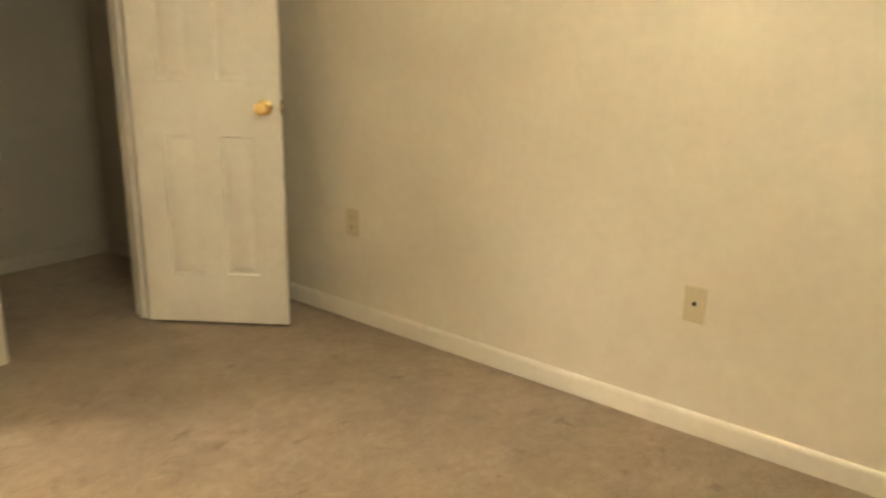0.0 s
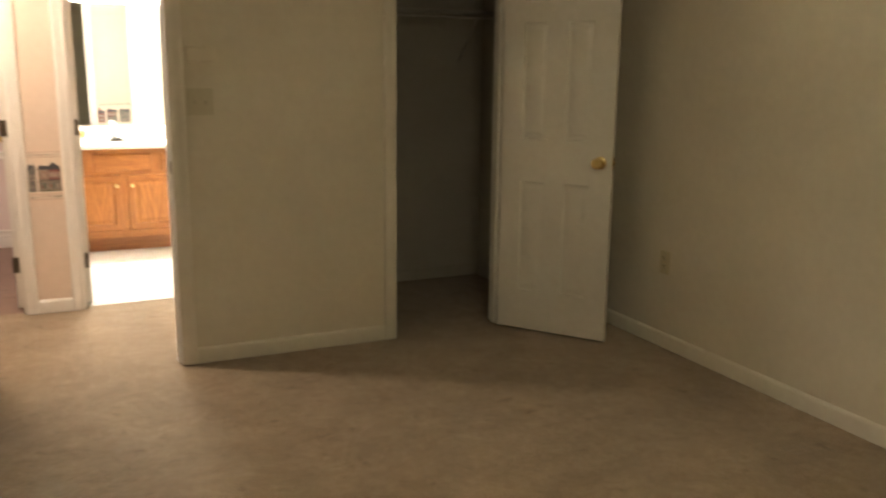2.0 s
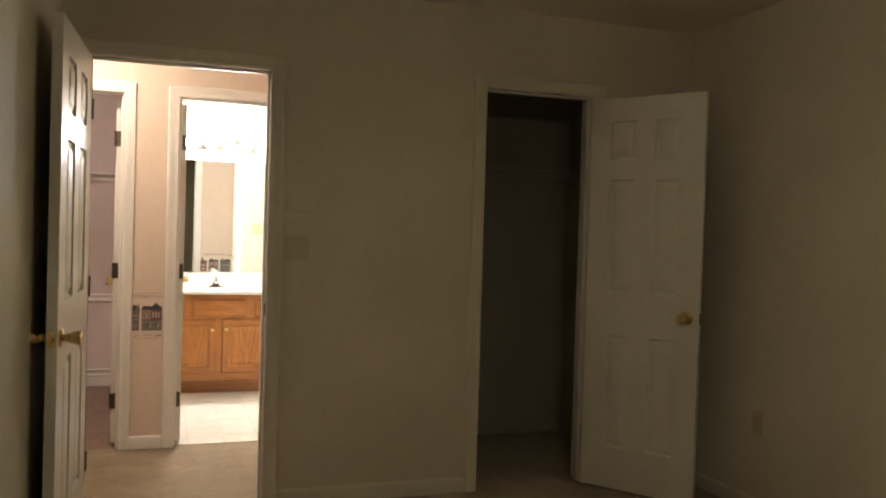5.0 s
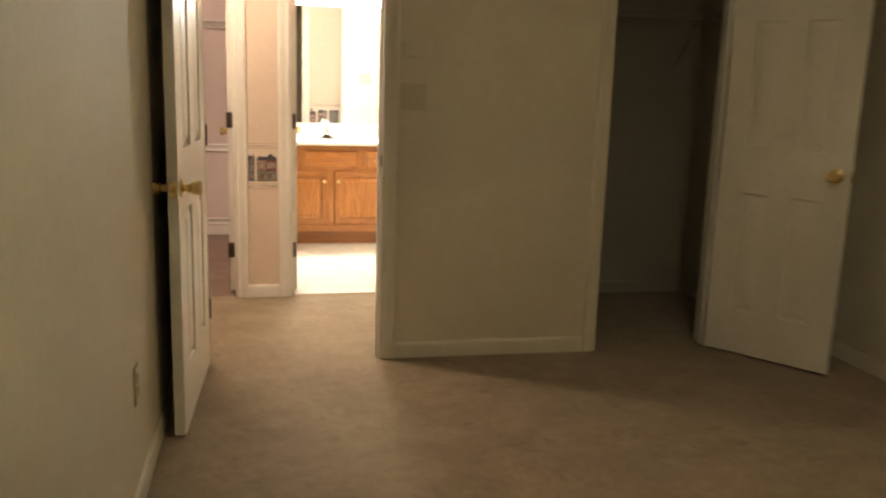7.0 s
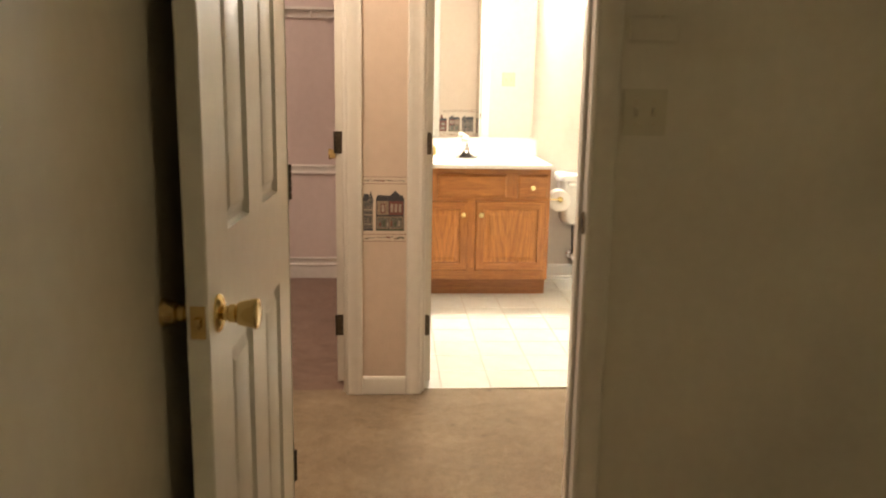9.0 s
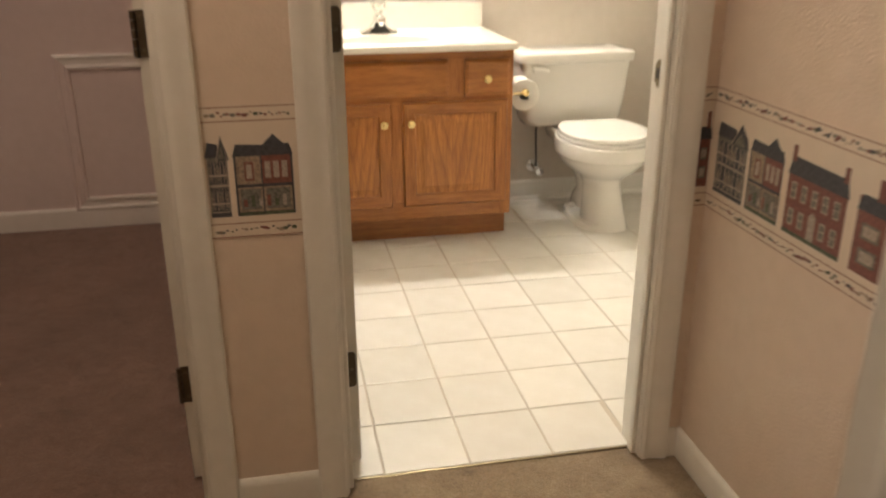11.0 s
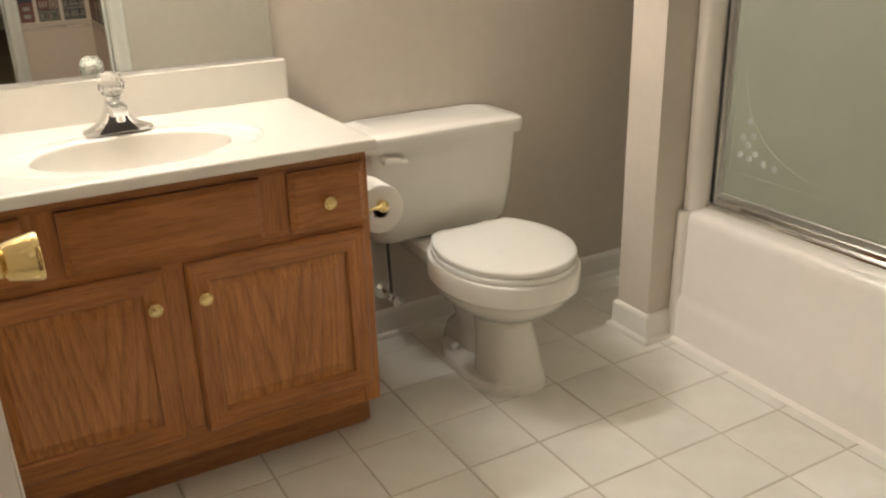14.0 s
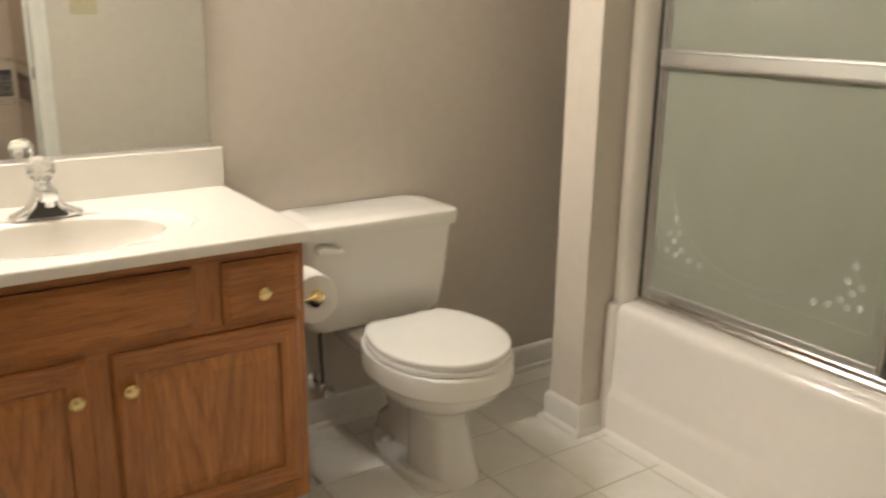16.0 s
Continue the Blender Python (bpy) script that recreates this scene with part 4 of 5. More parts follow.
loft(bm, [[(-w, y, z0), (w, y, z0), (w, y, z1), (w * 0.7, y, z1 + 0.003), (-w * 0.7, y, z1 + 0.003), (-w, y, z1)] for y, w, z0, z1 in ((-0.005, 0.020, 0.046, 0.072), (-0.05, 0.019, 0.047, 0.070), (-0.078, 0.018, 0.048, 0.067), (-0.084, 0.016, 0.050, 0.064))])
part("spout", bm, M_CHROME, fau, "", 50)
part("aerator", lathe([(0.001, 0.035), (0.010, 0.035), (0.0105, 0.048)], "z", 18, (0, -0.066, 0)), M_CHROME, fau)
# near-black plate on the chrome stands for shade and a dark reflection
bm = bmesh.new()
loft(bm, [[(-0.046, y, 0.002), (0.046, y, 0.002), (0.036, y, 0.014), (0.024, y, 0.028), (0.017, y, 0.045), (-0.017, y, 0.045), (-0.024, y, 0.028), (-0.036, y, 0.014)] for y in (-0.0285, -0.020)])
part("spout_shade_plate", bm, M_DARK, fau, "dark plate for shade and reflection under the spout", None)
part("handle_stem", lathe([(0.016, 0.074), (0.017, 0.080), (0.014, 0.086)], "z", 20), M_CHROME, fau)
bm = bmesh.new()
n = 12
loft(bm, [[(r * math.cos(2 * math.pi * (i + o) / n), r * math.sin(2 * math.pi * (i + o) / n), z) for i in range(n)] for r, z, o in ((0.015, 0.082, 0), (0.024, 0.089, 0.5), (0.029, 0.100, 0), (0.0305, 0.111, 0.5), (0.029, 0.122, 0), (0.0235, 0.132, 0.5), (0.013, 0.139, 0))])
part("handle_knob", bm, M_ACRYL, fau, "faceted clear acrylic knob", None)
part("knob_button", lathe([(0.001, 0.1405), (0.008, 0.1405), (0.009, 0.139)], "z", 16), M_CHROME, fau)

# ---- toilet ----
toi = base("toilet", "white two-piece china toilet, lid closed", "toilet", (0.868, 3.03, 0))
bm = bmesh.new()


def rrect(x0, x1, y0, y1, r, z, k=5):
    pts = []
    for cx, cy, a0 in ((x1 - r, y1 - r, 0), (x0 + r, y1 - r, 90), (x0 + r, y0 + r, 180), (x1 - r, y0 + r, 270)):
        for i in range(k + 1):
            a = radians(a0 + 90 * i / k)
            pts.append((cx + r * math.cos(a), cy + r * math.sin(a), z))
    return pts


tank = []
for z, w, y0, y1, r in ((0.385, 0.190, 0.065, 0.185, 0.05), (0.395, 0.212, 0.045, 0.205, 0.05), (0.42, 0.224, 0.035, 0.215, 0.045), (0.52, 0.235, 0.025, 0.222, 0.04), (0.668, 0.245, 0.018, 0.226, 0.036)):
    tank.append(rrect(-w - 0.044, w - 0.044, y0, y1, r, z))
loft(bm, tank)
part("tank", bm, M_CERAMIC, toi, "", 40)
bm = bmesh.new()
loft(bm, [rrect(-w - 0.044, w - 0.044, y0, 0.232, r, z) for z, w, y0, r in ((0.668, 0.245, 0.014, 0.036), (0.672, 0.258, 0.002, 0.04), (0.700, 0.262, -0.002, 0.042), (0.710, 0.258, 0.002, 0.042), (0.715, 0.246, 0.014, 0.04), (0.717, 0.20, 0.05, 0.03))])
part("tank_lid", bm, M_CERAMIC, toi, "thick white china tank lid", 40)
part("lever_boss", lathe([(0.001, 0.012), (0.012, 0.012), (0.013, 0.016), (0.013, 0.028)], "y", 18, (-0.238, 0, 0.648)), M_CERAMIC, toi)
bm = bmesh.new()
loft(bm, [[(x, y, z + dz) for y, dz in ((-0.006, -h), (0.012, -h), (0.016, 0), (0.012, h), (-0.006, h), (-0.010, 0))] for x, z, h in ((-0.250, 0.648, 0.007), (-0.244, 0.648, 0.011), (-0.222, 0.647, 0.010), (-0.200, 0.642, 0.009), (-0.186, 0.641, 0.008), (-0.181, 0.641, 0.004))])
part("flush_lever", bm, M_SEAT, toi, "white flush lever", 50)

# bowl on a flared column, its rim a straight band
bm = bmesh.new()
rings = []
for z, cx, cy, rx, fr, bk, pw in ((0.0, 0.032, -0.16, 0.098, 0.140, 0.05, 2.5), (0.012, 0.032, -0.16, 0.097, 0.139, 0.05, 2.5), (0.030, 0.030, -0.16, 0.094, 0.136, 0.05, 2.5), (0.09, 0.025, -0.16, 0.086, 0.124, 0.05, 2.4), (0.15, 0.020, -0.16, 0.080, 0.114, 0.05, 2.3),
                                  (0.195, 0.015, -0.16, 0.079, 0.112, 0.06, 2.2), (0.218, 0.011, -0.16, 0.088, 0.124, 0.08, 2.1), (0.238, 0.007, -0.165, 0.108, 0.148, 0.12, 2.1), (0.262, 0.003, -0.175, 0.136, 0.180, 0.165, 2.1),
                                  (0.290, 0.0, -0.182, 0.163, 0.208, 0.20, 2.1), (0.315, 0.0, -0.186, 0.179, 0.226, 0.218, 2.15), (0.328, 0.0, -0.187, 0.184, 0.232, 0.223, 2.2), (0.332, 0.0, -0.187, 0.189, 0.237, 0.227, 2.2),
                                  (0.338, 0.0, -0.187, 0.190, 0.238, 0.228, 2.2), (0.384, 0.0, -0.188, 0.190, 0.239, 0.228, 2.2), (0.390, 0.0, -0.188, 0.188, 0.236, 0.226, 2.2), (0.392, 0.0, -0.188, 0.184, 0.232, 0.222, 2.2)):
    rings.append(oval(cx, cy, z, rx, fr, bk, 48, pw))
loft(bm, rings)
part("bowl", bm, M_CERAMIC, toi, "", 40)
bm = bmesh.new()
loft(bm, [rrect(-w, w, y0, 0.205, 0.04, z) for z, w, y0 in ((0.295, 0.10, 0.0), (0.325, 0.125, -0.06), (0.375, 0.145, -0.10), (0.386, 0.140, -0.10))])
part("tank_shelf", bm, M_CERAMIC, toi, "", 40)
# winding trapway between the column and the wall
bm = bmesh.new()
loft(bm, [oval(cx, cy, z, rx, r, r, 32, 2.2) for z, cx, cy, rx, r in ((0.004, 0.022, 0.03, 0.052, 0.13), (0.06, 0.022, 0.02, 0.046, 0.12), (0.11, 0.020, -0.02, 0.042, 0.10), (0.16, 0.016, -0.02, 0.048, 0.11), (0.21, 0.010, 0.0, 0.060, 0.13), (0.26, 0.004, 0.0, 0.075, 0.14), (0.31, 0.0, 0.0, 0.09, 0.14))])
part("trapway", bm, M_CERAMIC, toi, "", 50)
# foot flange with an ear and a bolt cap on either side
bm = bmesh.new()
loft(bm, [oval(0.016, -0.10, z, 0.106 - g, 0.192 - g, 0.205 - g, 44, 2.6) for z, g in ((0.0, 0.0), (0.018, 0.0), (0.026, 0.003), (0.030, 0.010))])
part("foot_flange", bm, M_CERAMIC, toi, "", 35)
for s in (-1, 1):
    part("bolt_cap", lathe([(0.0165, 0.028), (0.0165, 0.036), (0.0135, 0.044), (0.007, 0.048), (0.001, 0.0485)], "z", 18, (0.022 + s * 0.070, -0.002, 0)), M_SEAT, toi, "white bolt cap")


def seat_ring(z, grow, n=30):
    """Round-front seat outline with a straight back edge."""
    rx, ry, cy, back = 0.184 + grow, 0.212 + grow, -0.207, -0.022 + grow
    deep = 0.246 + grow
    a0 = math.asin((back - cy) / deep)
    pts = []
    for i in range(n + 1):
        a = a0 - (math.pi + 2 * a0) * i / n
        pts.append((math.cos(a) * rx, cy + math.sin(a) * (deep if math.sin(a) > 0 else ry), z))
    w = pts[0][0]
    return pts + [(-w + 2 * w * k / 5, back, z) for k in range(1, 5)]


bm = bmesh.new()
loft(bm, [seat_ring(z, g) for z, g in ((0.393, -0.004), (0.395, 0.002), (0.405, 0.003), (0.409, 0.001), (0.4105, -0.006))])
part("seat", bm, M_SEAT, toi, "white plastic toilet seat", 35)
bm = bmesh.new()
loft(bm, [seat_ring(z, g) for z, g in ((0.4115, -0.008), (0.413, -0.001), (0.4245, 0.0), (0.4285, -0.0025), (0.4305, -0.009), (0.4315, -0.03), (0.432, -0.10))])
part("seat_lid", bm, M_SEAT, toi, "closed white plastic lid", 30)
for s in (-1, 1):
    part("seat_hinge", box_bm(s * 0.075 - 0.02, s * 0.075 + 0.02, -0.0215, 0.008, 0.386, 0.420, 0.006, 3), M_SEAT, toi)

# ---- supply valve ----
sup = base("supply_valve", "chrome water shut-off valve with hose", "valve", (0.700, BATH_Y1, 0.165))
part("escutcheon", lathe([(0.001, -0.001), (0.030, -0.001), (0.029, -0.006), (0.014, -0.012), (0.010, -0.013)], "y", 24), M_CHROME, sup)
part("valve_body", lathe([(0.009, -0.012), (0.009, -0.050), (0.014, -0.054), (0.014, -0.072), (0.009, -0.076), (0.001, -0.077)], "y", 18), M_CHROME, sup)
part("valve_handle", lathe([(0.001, -0.077), (0.019, -0.079), (0.021, -0.084), (0.019, -0.089), (0.001, -0.091)], "y", 20, (0.012, 0, -0.012)), M_CHROME, sup, "oval chrome valve handle")
part("supply_hose", tube([(0, -0.062, 0.012), (0, -0.063, 0.05), (-0.004, -0.066, 0.11), (-0.010, -0.075, 0.17), (-0.012, -0.090, 0.225)], 0.0055), M_RUBBER, sup, "dark braided supply hose")

# ---- toilet paper ----
TPX, TPZ = 0.540, 0.581
hold = base("toilet_paper_holder", "polished brass paper holder on the vanity side", "paper holder", (VX1, 2.945, TPZ))
for y in (-0.068, 0.068):
    part("rosette", lathe([(0.001, 0.0005), (0.022, 0.0005), (0.021, 0.005), (0.012, 0.009), (0.007, 0.010)], "x", 22, (0, y, 0)), M_BRASS, hold)
    part("post", lathe([(0.007, 0.009), (0.0038, 0.03), (0.0038, 0.062), (0.007, 0.070), (0.0105, 0.078), (0.0105, 0.090), (0.006, 0.097), (0.001, 0.099)], "x", 18, (0, y, 0)), M_BRASS, hold)
part("spindle", lathe([(0.001, -0.076), (0.008, -0.0755), (0.0145, -0.072), (0.0165, -0.066), (0.0165, -0.056), (0.008, -0.054), (0.008, 0.054), (0.0145, 0.056), (0.0145, 0.068), (0.006, 0.0755), (0.001, 0.076)], "y", 16, (TPX - VX1, 0, 0)), M_BRASS, hold)
roll = base("toilet_paper_roll", "full white toilet paper roll on its holder", "toilet paper", (TPX, 2.945, TPZ - 0.012))
part("tissue", lathe([(0.021, -0.052), (0.060, -0.052), (0.0635, -0.050), (0.0645, -0.046), (0.0645, 0.046), (0.0635, 0.050), (0.060, 0.052), (0.021, 0.052), (0.021, -0.052)], "y", 40), M_TISSUE, roll)
part("core", lathe([(0.0205, -0.0518), (0.0205, 0.0518), (0.019, 0.0518), (0.019, -0.0518), (0.0205, -0.0518)], "y", 28), M_CARD, roll, "cardboard core")
bm = bmesh.new()
loft(bm, [[(0.0648 * math.cos(a) + d, y, 0.0648 * math.sin(a)) for a, d in ((2.2, 0), (2.6, 0), (3.0, 0), (3.25, 0))] + [(-0.0660, y, -0.045), (-0.0655, y, -0.045), (-0.0645, y, -0.004)] for y in (-0.051, 0.051)], cap0=False, cap1=False, closed=False)
part("loose_sheet", bm, M_TISSUE, roll)

# ---- tub ----
TY_0, TY_1 = BATH_Y0 + 0.006, WING_Y0 - 0.004
tub = base("bathtub", "almond white fibreglass tub with panelled apron", "bathtub", (TUB_X0, (TY_0 + TY_1) / 2, 0))
prof = [(1.464, 0.0), (1.465, 0.115), (1.467, 0.130), (1.473, 0.142), (1.476, 0.16), (1.480, 0.28), (1.482, 0.34), (1.482, 0.375), (1.481, 0.390), (1.483, 0.402), (1.487, 0.412), (1.494, 0.4175), (1.505, 0.421), (1.53, 0.4215), (1.62, 0.4215), (1.635, 0.415), (1.645, 0.40), (1.68, 0.20), (1.70, 0.11), (1.74, 0.082), (1.85, 0.075), (2.0, 0.075), (2.10, 0.082), (2.14, 0.11), (2.16, 0.20), (2.18, 0.40), (2.19, 0.418), (2.20, 0.4215), (2.255, 0.4215), (2.255, 0.0)]
bm = bmesh.new()
rings = []
for y in (TY_0, TY_0 + 0.06, TY_0 + 0.09, TY_0 + 0.16, TY_1 - 0.16, TY_1 - 0.09, TY_1 - 0.06, TY_1):
    lift = 0.4215 if y < TY_0 + 0.07 or y > TY_1 - 0.07 else 0.30 if y < TY_0 + 0.1 or y > TY_1 - 0.1 else 0.0
    rings.append([(x - TUB_X0, y - (TY_0 + TY_1) / 2, max(z, lift) if 1.63 < x < 2.195 else z) for x, z in prof])
loft(bm, rings)
part("shell", bm, M_TUB, tub, "", 40)
bm = bmesh.new()
loft(bm, [[(x - TUB_X0, y - (TY_0 + TY_1) / 2, z) for x, z in ((1.449, 0.0006), (1.453, 0.0035), (1.459, 0.007), (1.4645, 0.010), (1.4645, 0.0006))] for y in (TY_0, TY_1)])
part("caulk_bead", bm, M_TUB, tub, "off-white caulk along the floor", 50)
# upright end flanges of the apron
for ye, s in ((TY_1 + 0.002, -1), (TY_0 - 0.002, 1)):
    bm = bmesh.new()
    loft(bm, [[(x - dx - TUB_X0, ye + s * d - (TY_0 + TY_1) / 2, z) for x, d in ((1.464, 0.0), (1.459, 0.007), (1.460, 0.018), (1.466, 0.026), (1.478, 0.030), (1.500, 0.031), (1.500, 0.0))] for z, dx in ((0.0, 0.006), (0.13, 0.005), (0.30, 0.002), (0.41, 0.0), (0.4205, -0.004))])
    part("end_flange", bm, M_TUB, tub, "", 40)

# surround, open to the room side
sur = base("tub_surround", "almond white fibreglass tub surround", "tub surround", (1.9, (TY_0 + TY_1) / 2, 0.4215))


def upright_strip(y, s):
    """Rounded front flange of the surround along the end wall at y; s points into the tub."""
    pts = [(1.488, 0.0), (1.482, 0.007), (1.483, 0.018), (1.488, 0.028), (1.498, 0.034), (1.515, 0.036), (1.530, 0.036), (2.245, 0.036), (2.245, 0.0)]
    b = bmesh.new()
    loft(b, [[(x - 1.9, y + s * d - (TY_0 + TY_1) / 2, z) for x, d in pts] for z in (0.0, 1.48)])
    return b


part("end_panel", upright_strip(TY_1 + 0.002, -1), M_TUB, sur)
part("end_panel", upright_strip(TY_0 - 0.002, 1), M_TUB, sur)
part("back_panel", box_bm(2.243 - 1.9, 2.255 - 1.9, TY_0 - (TY_0 + TY_1) / 2, TY_1 - (TY_0 + TY_1) / 2, 0, 1.48), M_TUB, sur)

# ---- shower door ----
SX, YA, YB, SZ = 1.575, TY_0 + 0.036, TY_1 - 0.036, 0.4225
sh = base("shower_door", "sliding frosted glass tub doors in bright aluminium", "shower door", (SX, (YA + YB) / 2, SZ))
SO = Matrix.Translation((-SX, -(YA + YB) / 2, -SZ))


def spart(name, bm, mat, label="", parent=None, smooth=30):
    bmesh.ops.transform(bm, matrix=SO, verts=bm.verts[:])
    return part(name, bm, mat, parent or sh, label, smooth)


# bottom track: stepped sill profile along y
sill = [(1.541, 0.4225), (1.5405, 0.430), (1.542, 0.4345), (1.545, 0.4365), (1.548, 0.4355), (1.558, 0.4325), (1.5595, 0.452), (1.561, 0.4545), (1.564, 0.4545), (1.566, 0.452), (1.566, 0.438), (1.584, 0.438), (1.584, 0.450), (1.590, 0.450), (1.606, 0.446), (1.612, 0.4225)]
bm = bmesh.new()
loft(bm, [[(x, y, z) for x, z in sill] for y in (YA, YB)])
spart("bottom_track", bm, M_TRACK, "stepped aluminium bottom track", None, 20)
spart("head_rail", box_bm(1.548, 1.606, YA, YB, 1.790, 1.845, 0.004, 2), M_ALU)
for y0, y1 in ((YA, YA + 0.022), (YB - 0.022, YB)):
    spart("wall_jamb", box_bm(1.552, 1.604, y0, y1, 0.441, 1.790, 0.002, 1), M_ALU, "aluminium wall jamb")
    spart("jamb_seal", box_bm(1.548, 1.5515, min(y0, y1) + 0.008, min(y0, y1) + 0.014, 0.442, 1.790), M_DARK)


def glass_door(x, y0, y1, label):
    g = box_bm(x - 0.003, x + 0.003, y0 + 0.004, y1 - 0.004, 0.462, 1.782)
    d = spart("glass_panel", g, M_FROST, label)
    for a, b in ((y0, y0 + 0.014), (y1 - 0.014, y1)):
        spart("panel_stile", box_bm(x - 0.008, x + 0.008, a, b, 0.455, 1.785, 0.002, 1), M_ALU, "", d)
    for a, b in ((0.453, 0.474), (1.765, 1.787)):
        spart("panel_rail", box_bm(x - 0.0075, x + 0.0075, y0 + 0.014, y1 - 0.014, a, b, 0.002, 1), M_ALU, "", d)
    return d


outer = glass_door(1.574, 1.995, YB - 0.016, "frosted glass panel with etched dots")
inner = glass_door(1.592, YA + 0.016, 2.06, "frosted glass panel behind")
# flat towel bar across the outer panel
bm = bmesh.new()
bar = [(1.5500, 1.128), (1.5480, 1.131), (1.5475, 1.1345), (1.5510, 1.1375), (1.5515, 1.168), (1.5475, 1.171), (1.5480, 1.175), (1.5500, 1.178), (1.5560, 1.178), (1.5560, 1.128)]
loft(bm, [[(x, y, z) for x, z in bar] for y in (2.0, YB - 0.016)])
spart("towel_bar", bm, M_ALU, "wide flat aluminium towel bar", None, 20)
for y in (2.006, YB - 0.03):
    spart("bar_bracket", box_bm(1.556, 1.567, y - 0.008, y + 0.008, 1.135, 1.171, 0.002, 1), M_ALU)

# etched swag and dots on the outer panel
EY0, EY1 = 2.035, 2.705
EX = 1.5703


def etched_line(points, w):
    b = bmesh.new()
    pts = [Vector((0, y, z)) for y, z in points]
    rings = []
    for i, p in enumerate(pts):
        d = (pts[min(i + 1, len(pts) - 1)] - pts[max(i - 1, 0)]).normalized()
        nrm = Vector((0, -d.z, d.y)) * w / 2
        rings.append([(EX, *(p + nrm).yz), (EX, *(p - nrm).yz), (EX + 0.0006, *(p - nrm).yz), (EX + 0.0006, *(p + nrm).yz)])
    loft(b, rings)
    return b


mid, half = (EY0 + EY1) / 2, (EY1 - EY0) / 2 - 0.005
swag = [(mid + half * math.cos(a) * 0.93, 0.860 + 0.288 * -abs(math.sin(a)) ** 0.9) for a in [math.pi * i / 36 for i in range(37)]]
spart("etched_swag", etched_line(swag, 0.0017), M_ETCH_LINE, "etched curved line", outer)
for z0, z1, y in ((0.545, 1.12, EY1 - 0.002), (0.545, 1.12, EY0 + 0.002)):
    spart("etched_edge", etched_line([(y, z0), (y, z1)], 0.0018), M_ETCH_LINE, "", outer)
spart("etched_edge", etched_line([(EY0, 0.545), (EY1, 0.545)], 0.0018), M_ETCH_LINE, "", outer)
spots = [(0.030, 0.712), (0.042, 0.672), (0.014, 0.663), (0.030, 0.644), (0.052, 0.622), (0.011, 0.612), (0.075, 0.600), (0.036, 0.605), (0.105, 0.595)]
for s, o in ((1, EY0), (-1, EY1)):
    for dy, z in spots:
        b = lathe([(0.0005, 0.0), (0.0098, 0.0), (0.0098, 0.0008), (0.0005, 0.0008)], "x", 8, (EX - 0.0001, o + s * (dy * 1.3 + 0.02), z - 0.010))
        spart("etched_dot", b, M_ETCH, "", outer)

# ---- access panel in the side room ----
ap = base("access_panel", "mauve painted access panel framed with moulding", "access panel", (-1.025, BATH_Y1, 0.078))
part("board", box_bm(-0.26, 0.26, -0.006, -0.001, 0.06, 0.60), M_ROOM, ap)
mould = [(0.0, 0.0), (0.0, 0.012), (0.006, 0.016), (0.014, 0.016), (0.020, 0.011), (0.040, 0.011), (0.048, 0.018), (0.056, 0.018), (0.060, 0.012), (0.060, 0.0)]
for n, (a, b) in {"frame_left": ((-0.31, 0), (-0.31, 1)), "frame_right": ((0.31, 0), (0.31, 1)), "frame_top": ((0, 0.66), (1, 0.66)), "frame_bottom": ((0, 0), (1, 0))}.items():
    bm = bmesh.new()
    rings = []
    for e in (0, 1):
        ring = []
        for u, v in mould:
            if n == "frame_left":
                ring.append((-0.31 + u, -v, u if e == 0 else 0.66 - u))
            elif n == "frame_right":
                ring.append((0.31 - u, -v, u if e == 0 else 0.66 - u))
            elif n == "frame_top":
                ring.append((-0.31 + u if e == 0 else 0.31 - u, -v, 0.66 - u))
            else:
                ring.append((-0.31 + u if e == 0 else 0.31 - u, -v, u))
        rings.append(ring)
    loft(bm, rings)
    part(n, bm, M_ROOM if n in ("frame_left", "frame_right") else M_TRIM, ap, "", 25)

# shelf on the side room's far wall
shf = base("wall_shelf", "narrow white painted shelf cleat on the wall", "shelf", (-1.1, BATH_Y1, 1.685))
part("cleat", box_bm(-0.5, 0.5, -0.019, -0.001, -0.045, 0.0, 0.002, 1), M_TRIM, shf)
part("shelf_board", box_bm(-0.5, 0.5, -0.055, -0.001, 0.001, 0.018, 0.002, 1), M_TRIM, shf)
part("bracket", box_bm(0.10, 0.125, -0.045, -0.0195, -0.045, 0.0, 0.002, 1), M_TRIM, shf)

# ---- closet shelf and rod ----
cs = base("closet_shelf", "white wire closet shelf with hanging rod", "shelf", (1.36, CLO_Y1, 1.72))
L = CLO_X1 - CLO_X0 - 0.02
for y in (-0.005, -0.15, -0.30):
    part("wire", tube([(-L / 2, y, 0), (L / 2, y, 0)], 0.0032, 8), M_WIRE, cs)
part("hanging_rod", tube([(-L / 2, -0.305, -0.04), (L / 2, -0.305, -0.04)], 0.006, 10), M_WIRE, cs)
for i in range(60):
    x = -L / 2 + L * (i + 0.5) / 60
    part("cross_wire", tube([(x, -0.004, 0.004), (x, -0.30, 0.004), (x, -0.305, -0.03)], 0.0016, 5), M_WIRE, cs)
for x in (-0.45, 0.1, 0.6):
    part("brace", tube([(x, -0.003, -0.30), (x, -0.295, -0.005)], 0.005, 8), M_WIRE, cs)


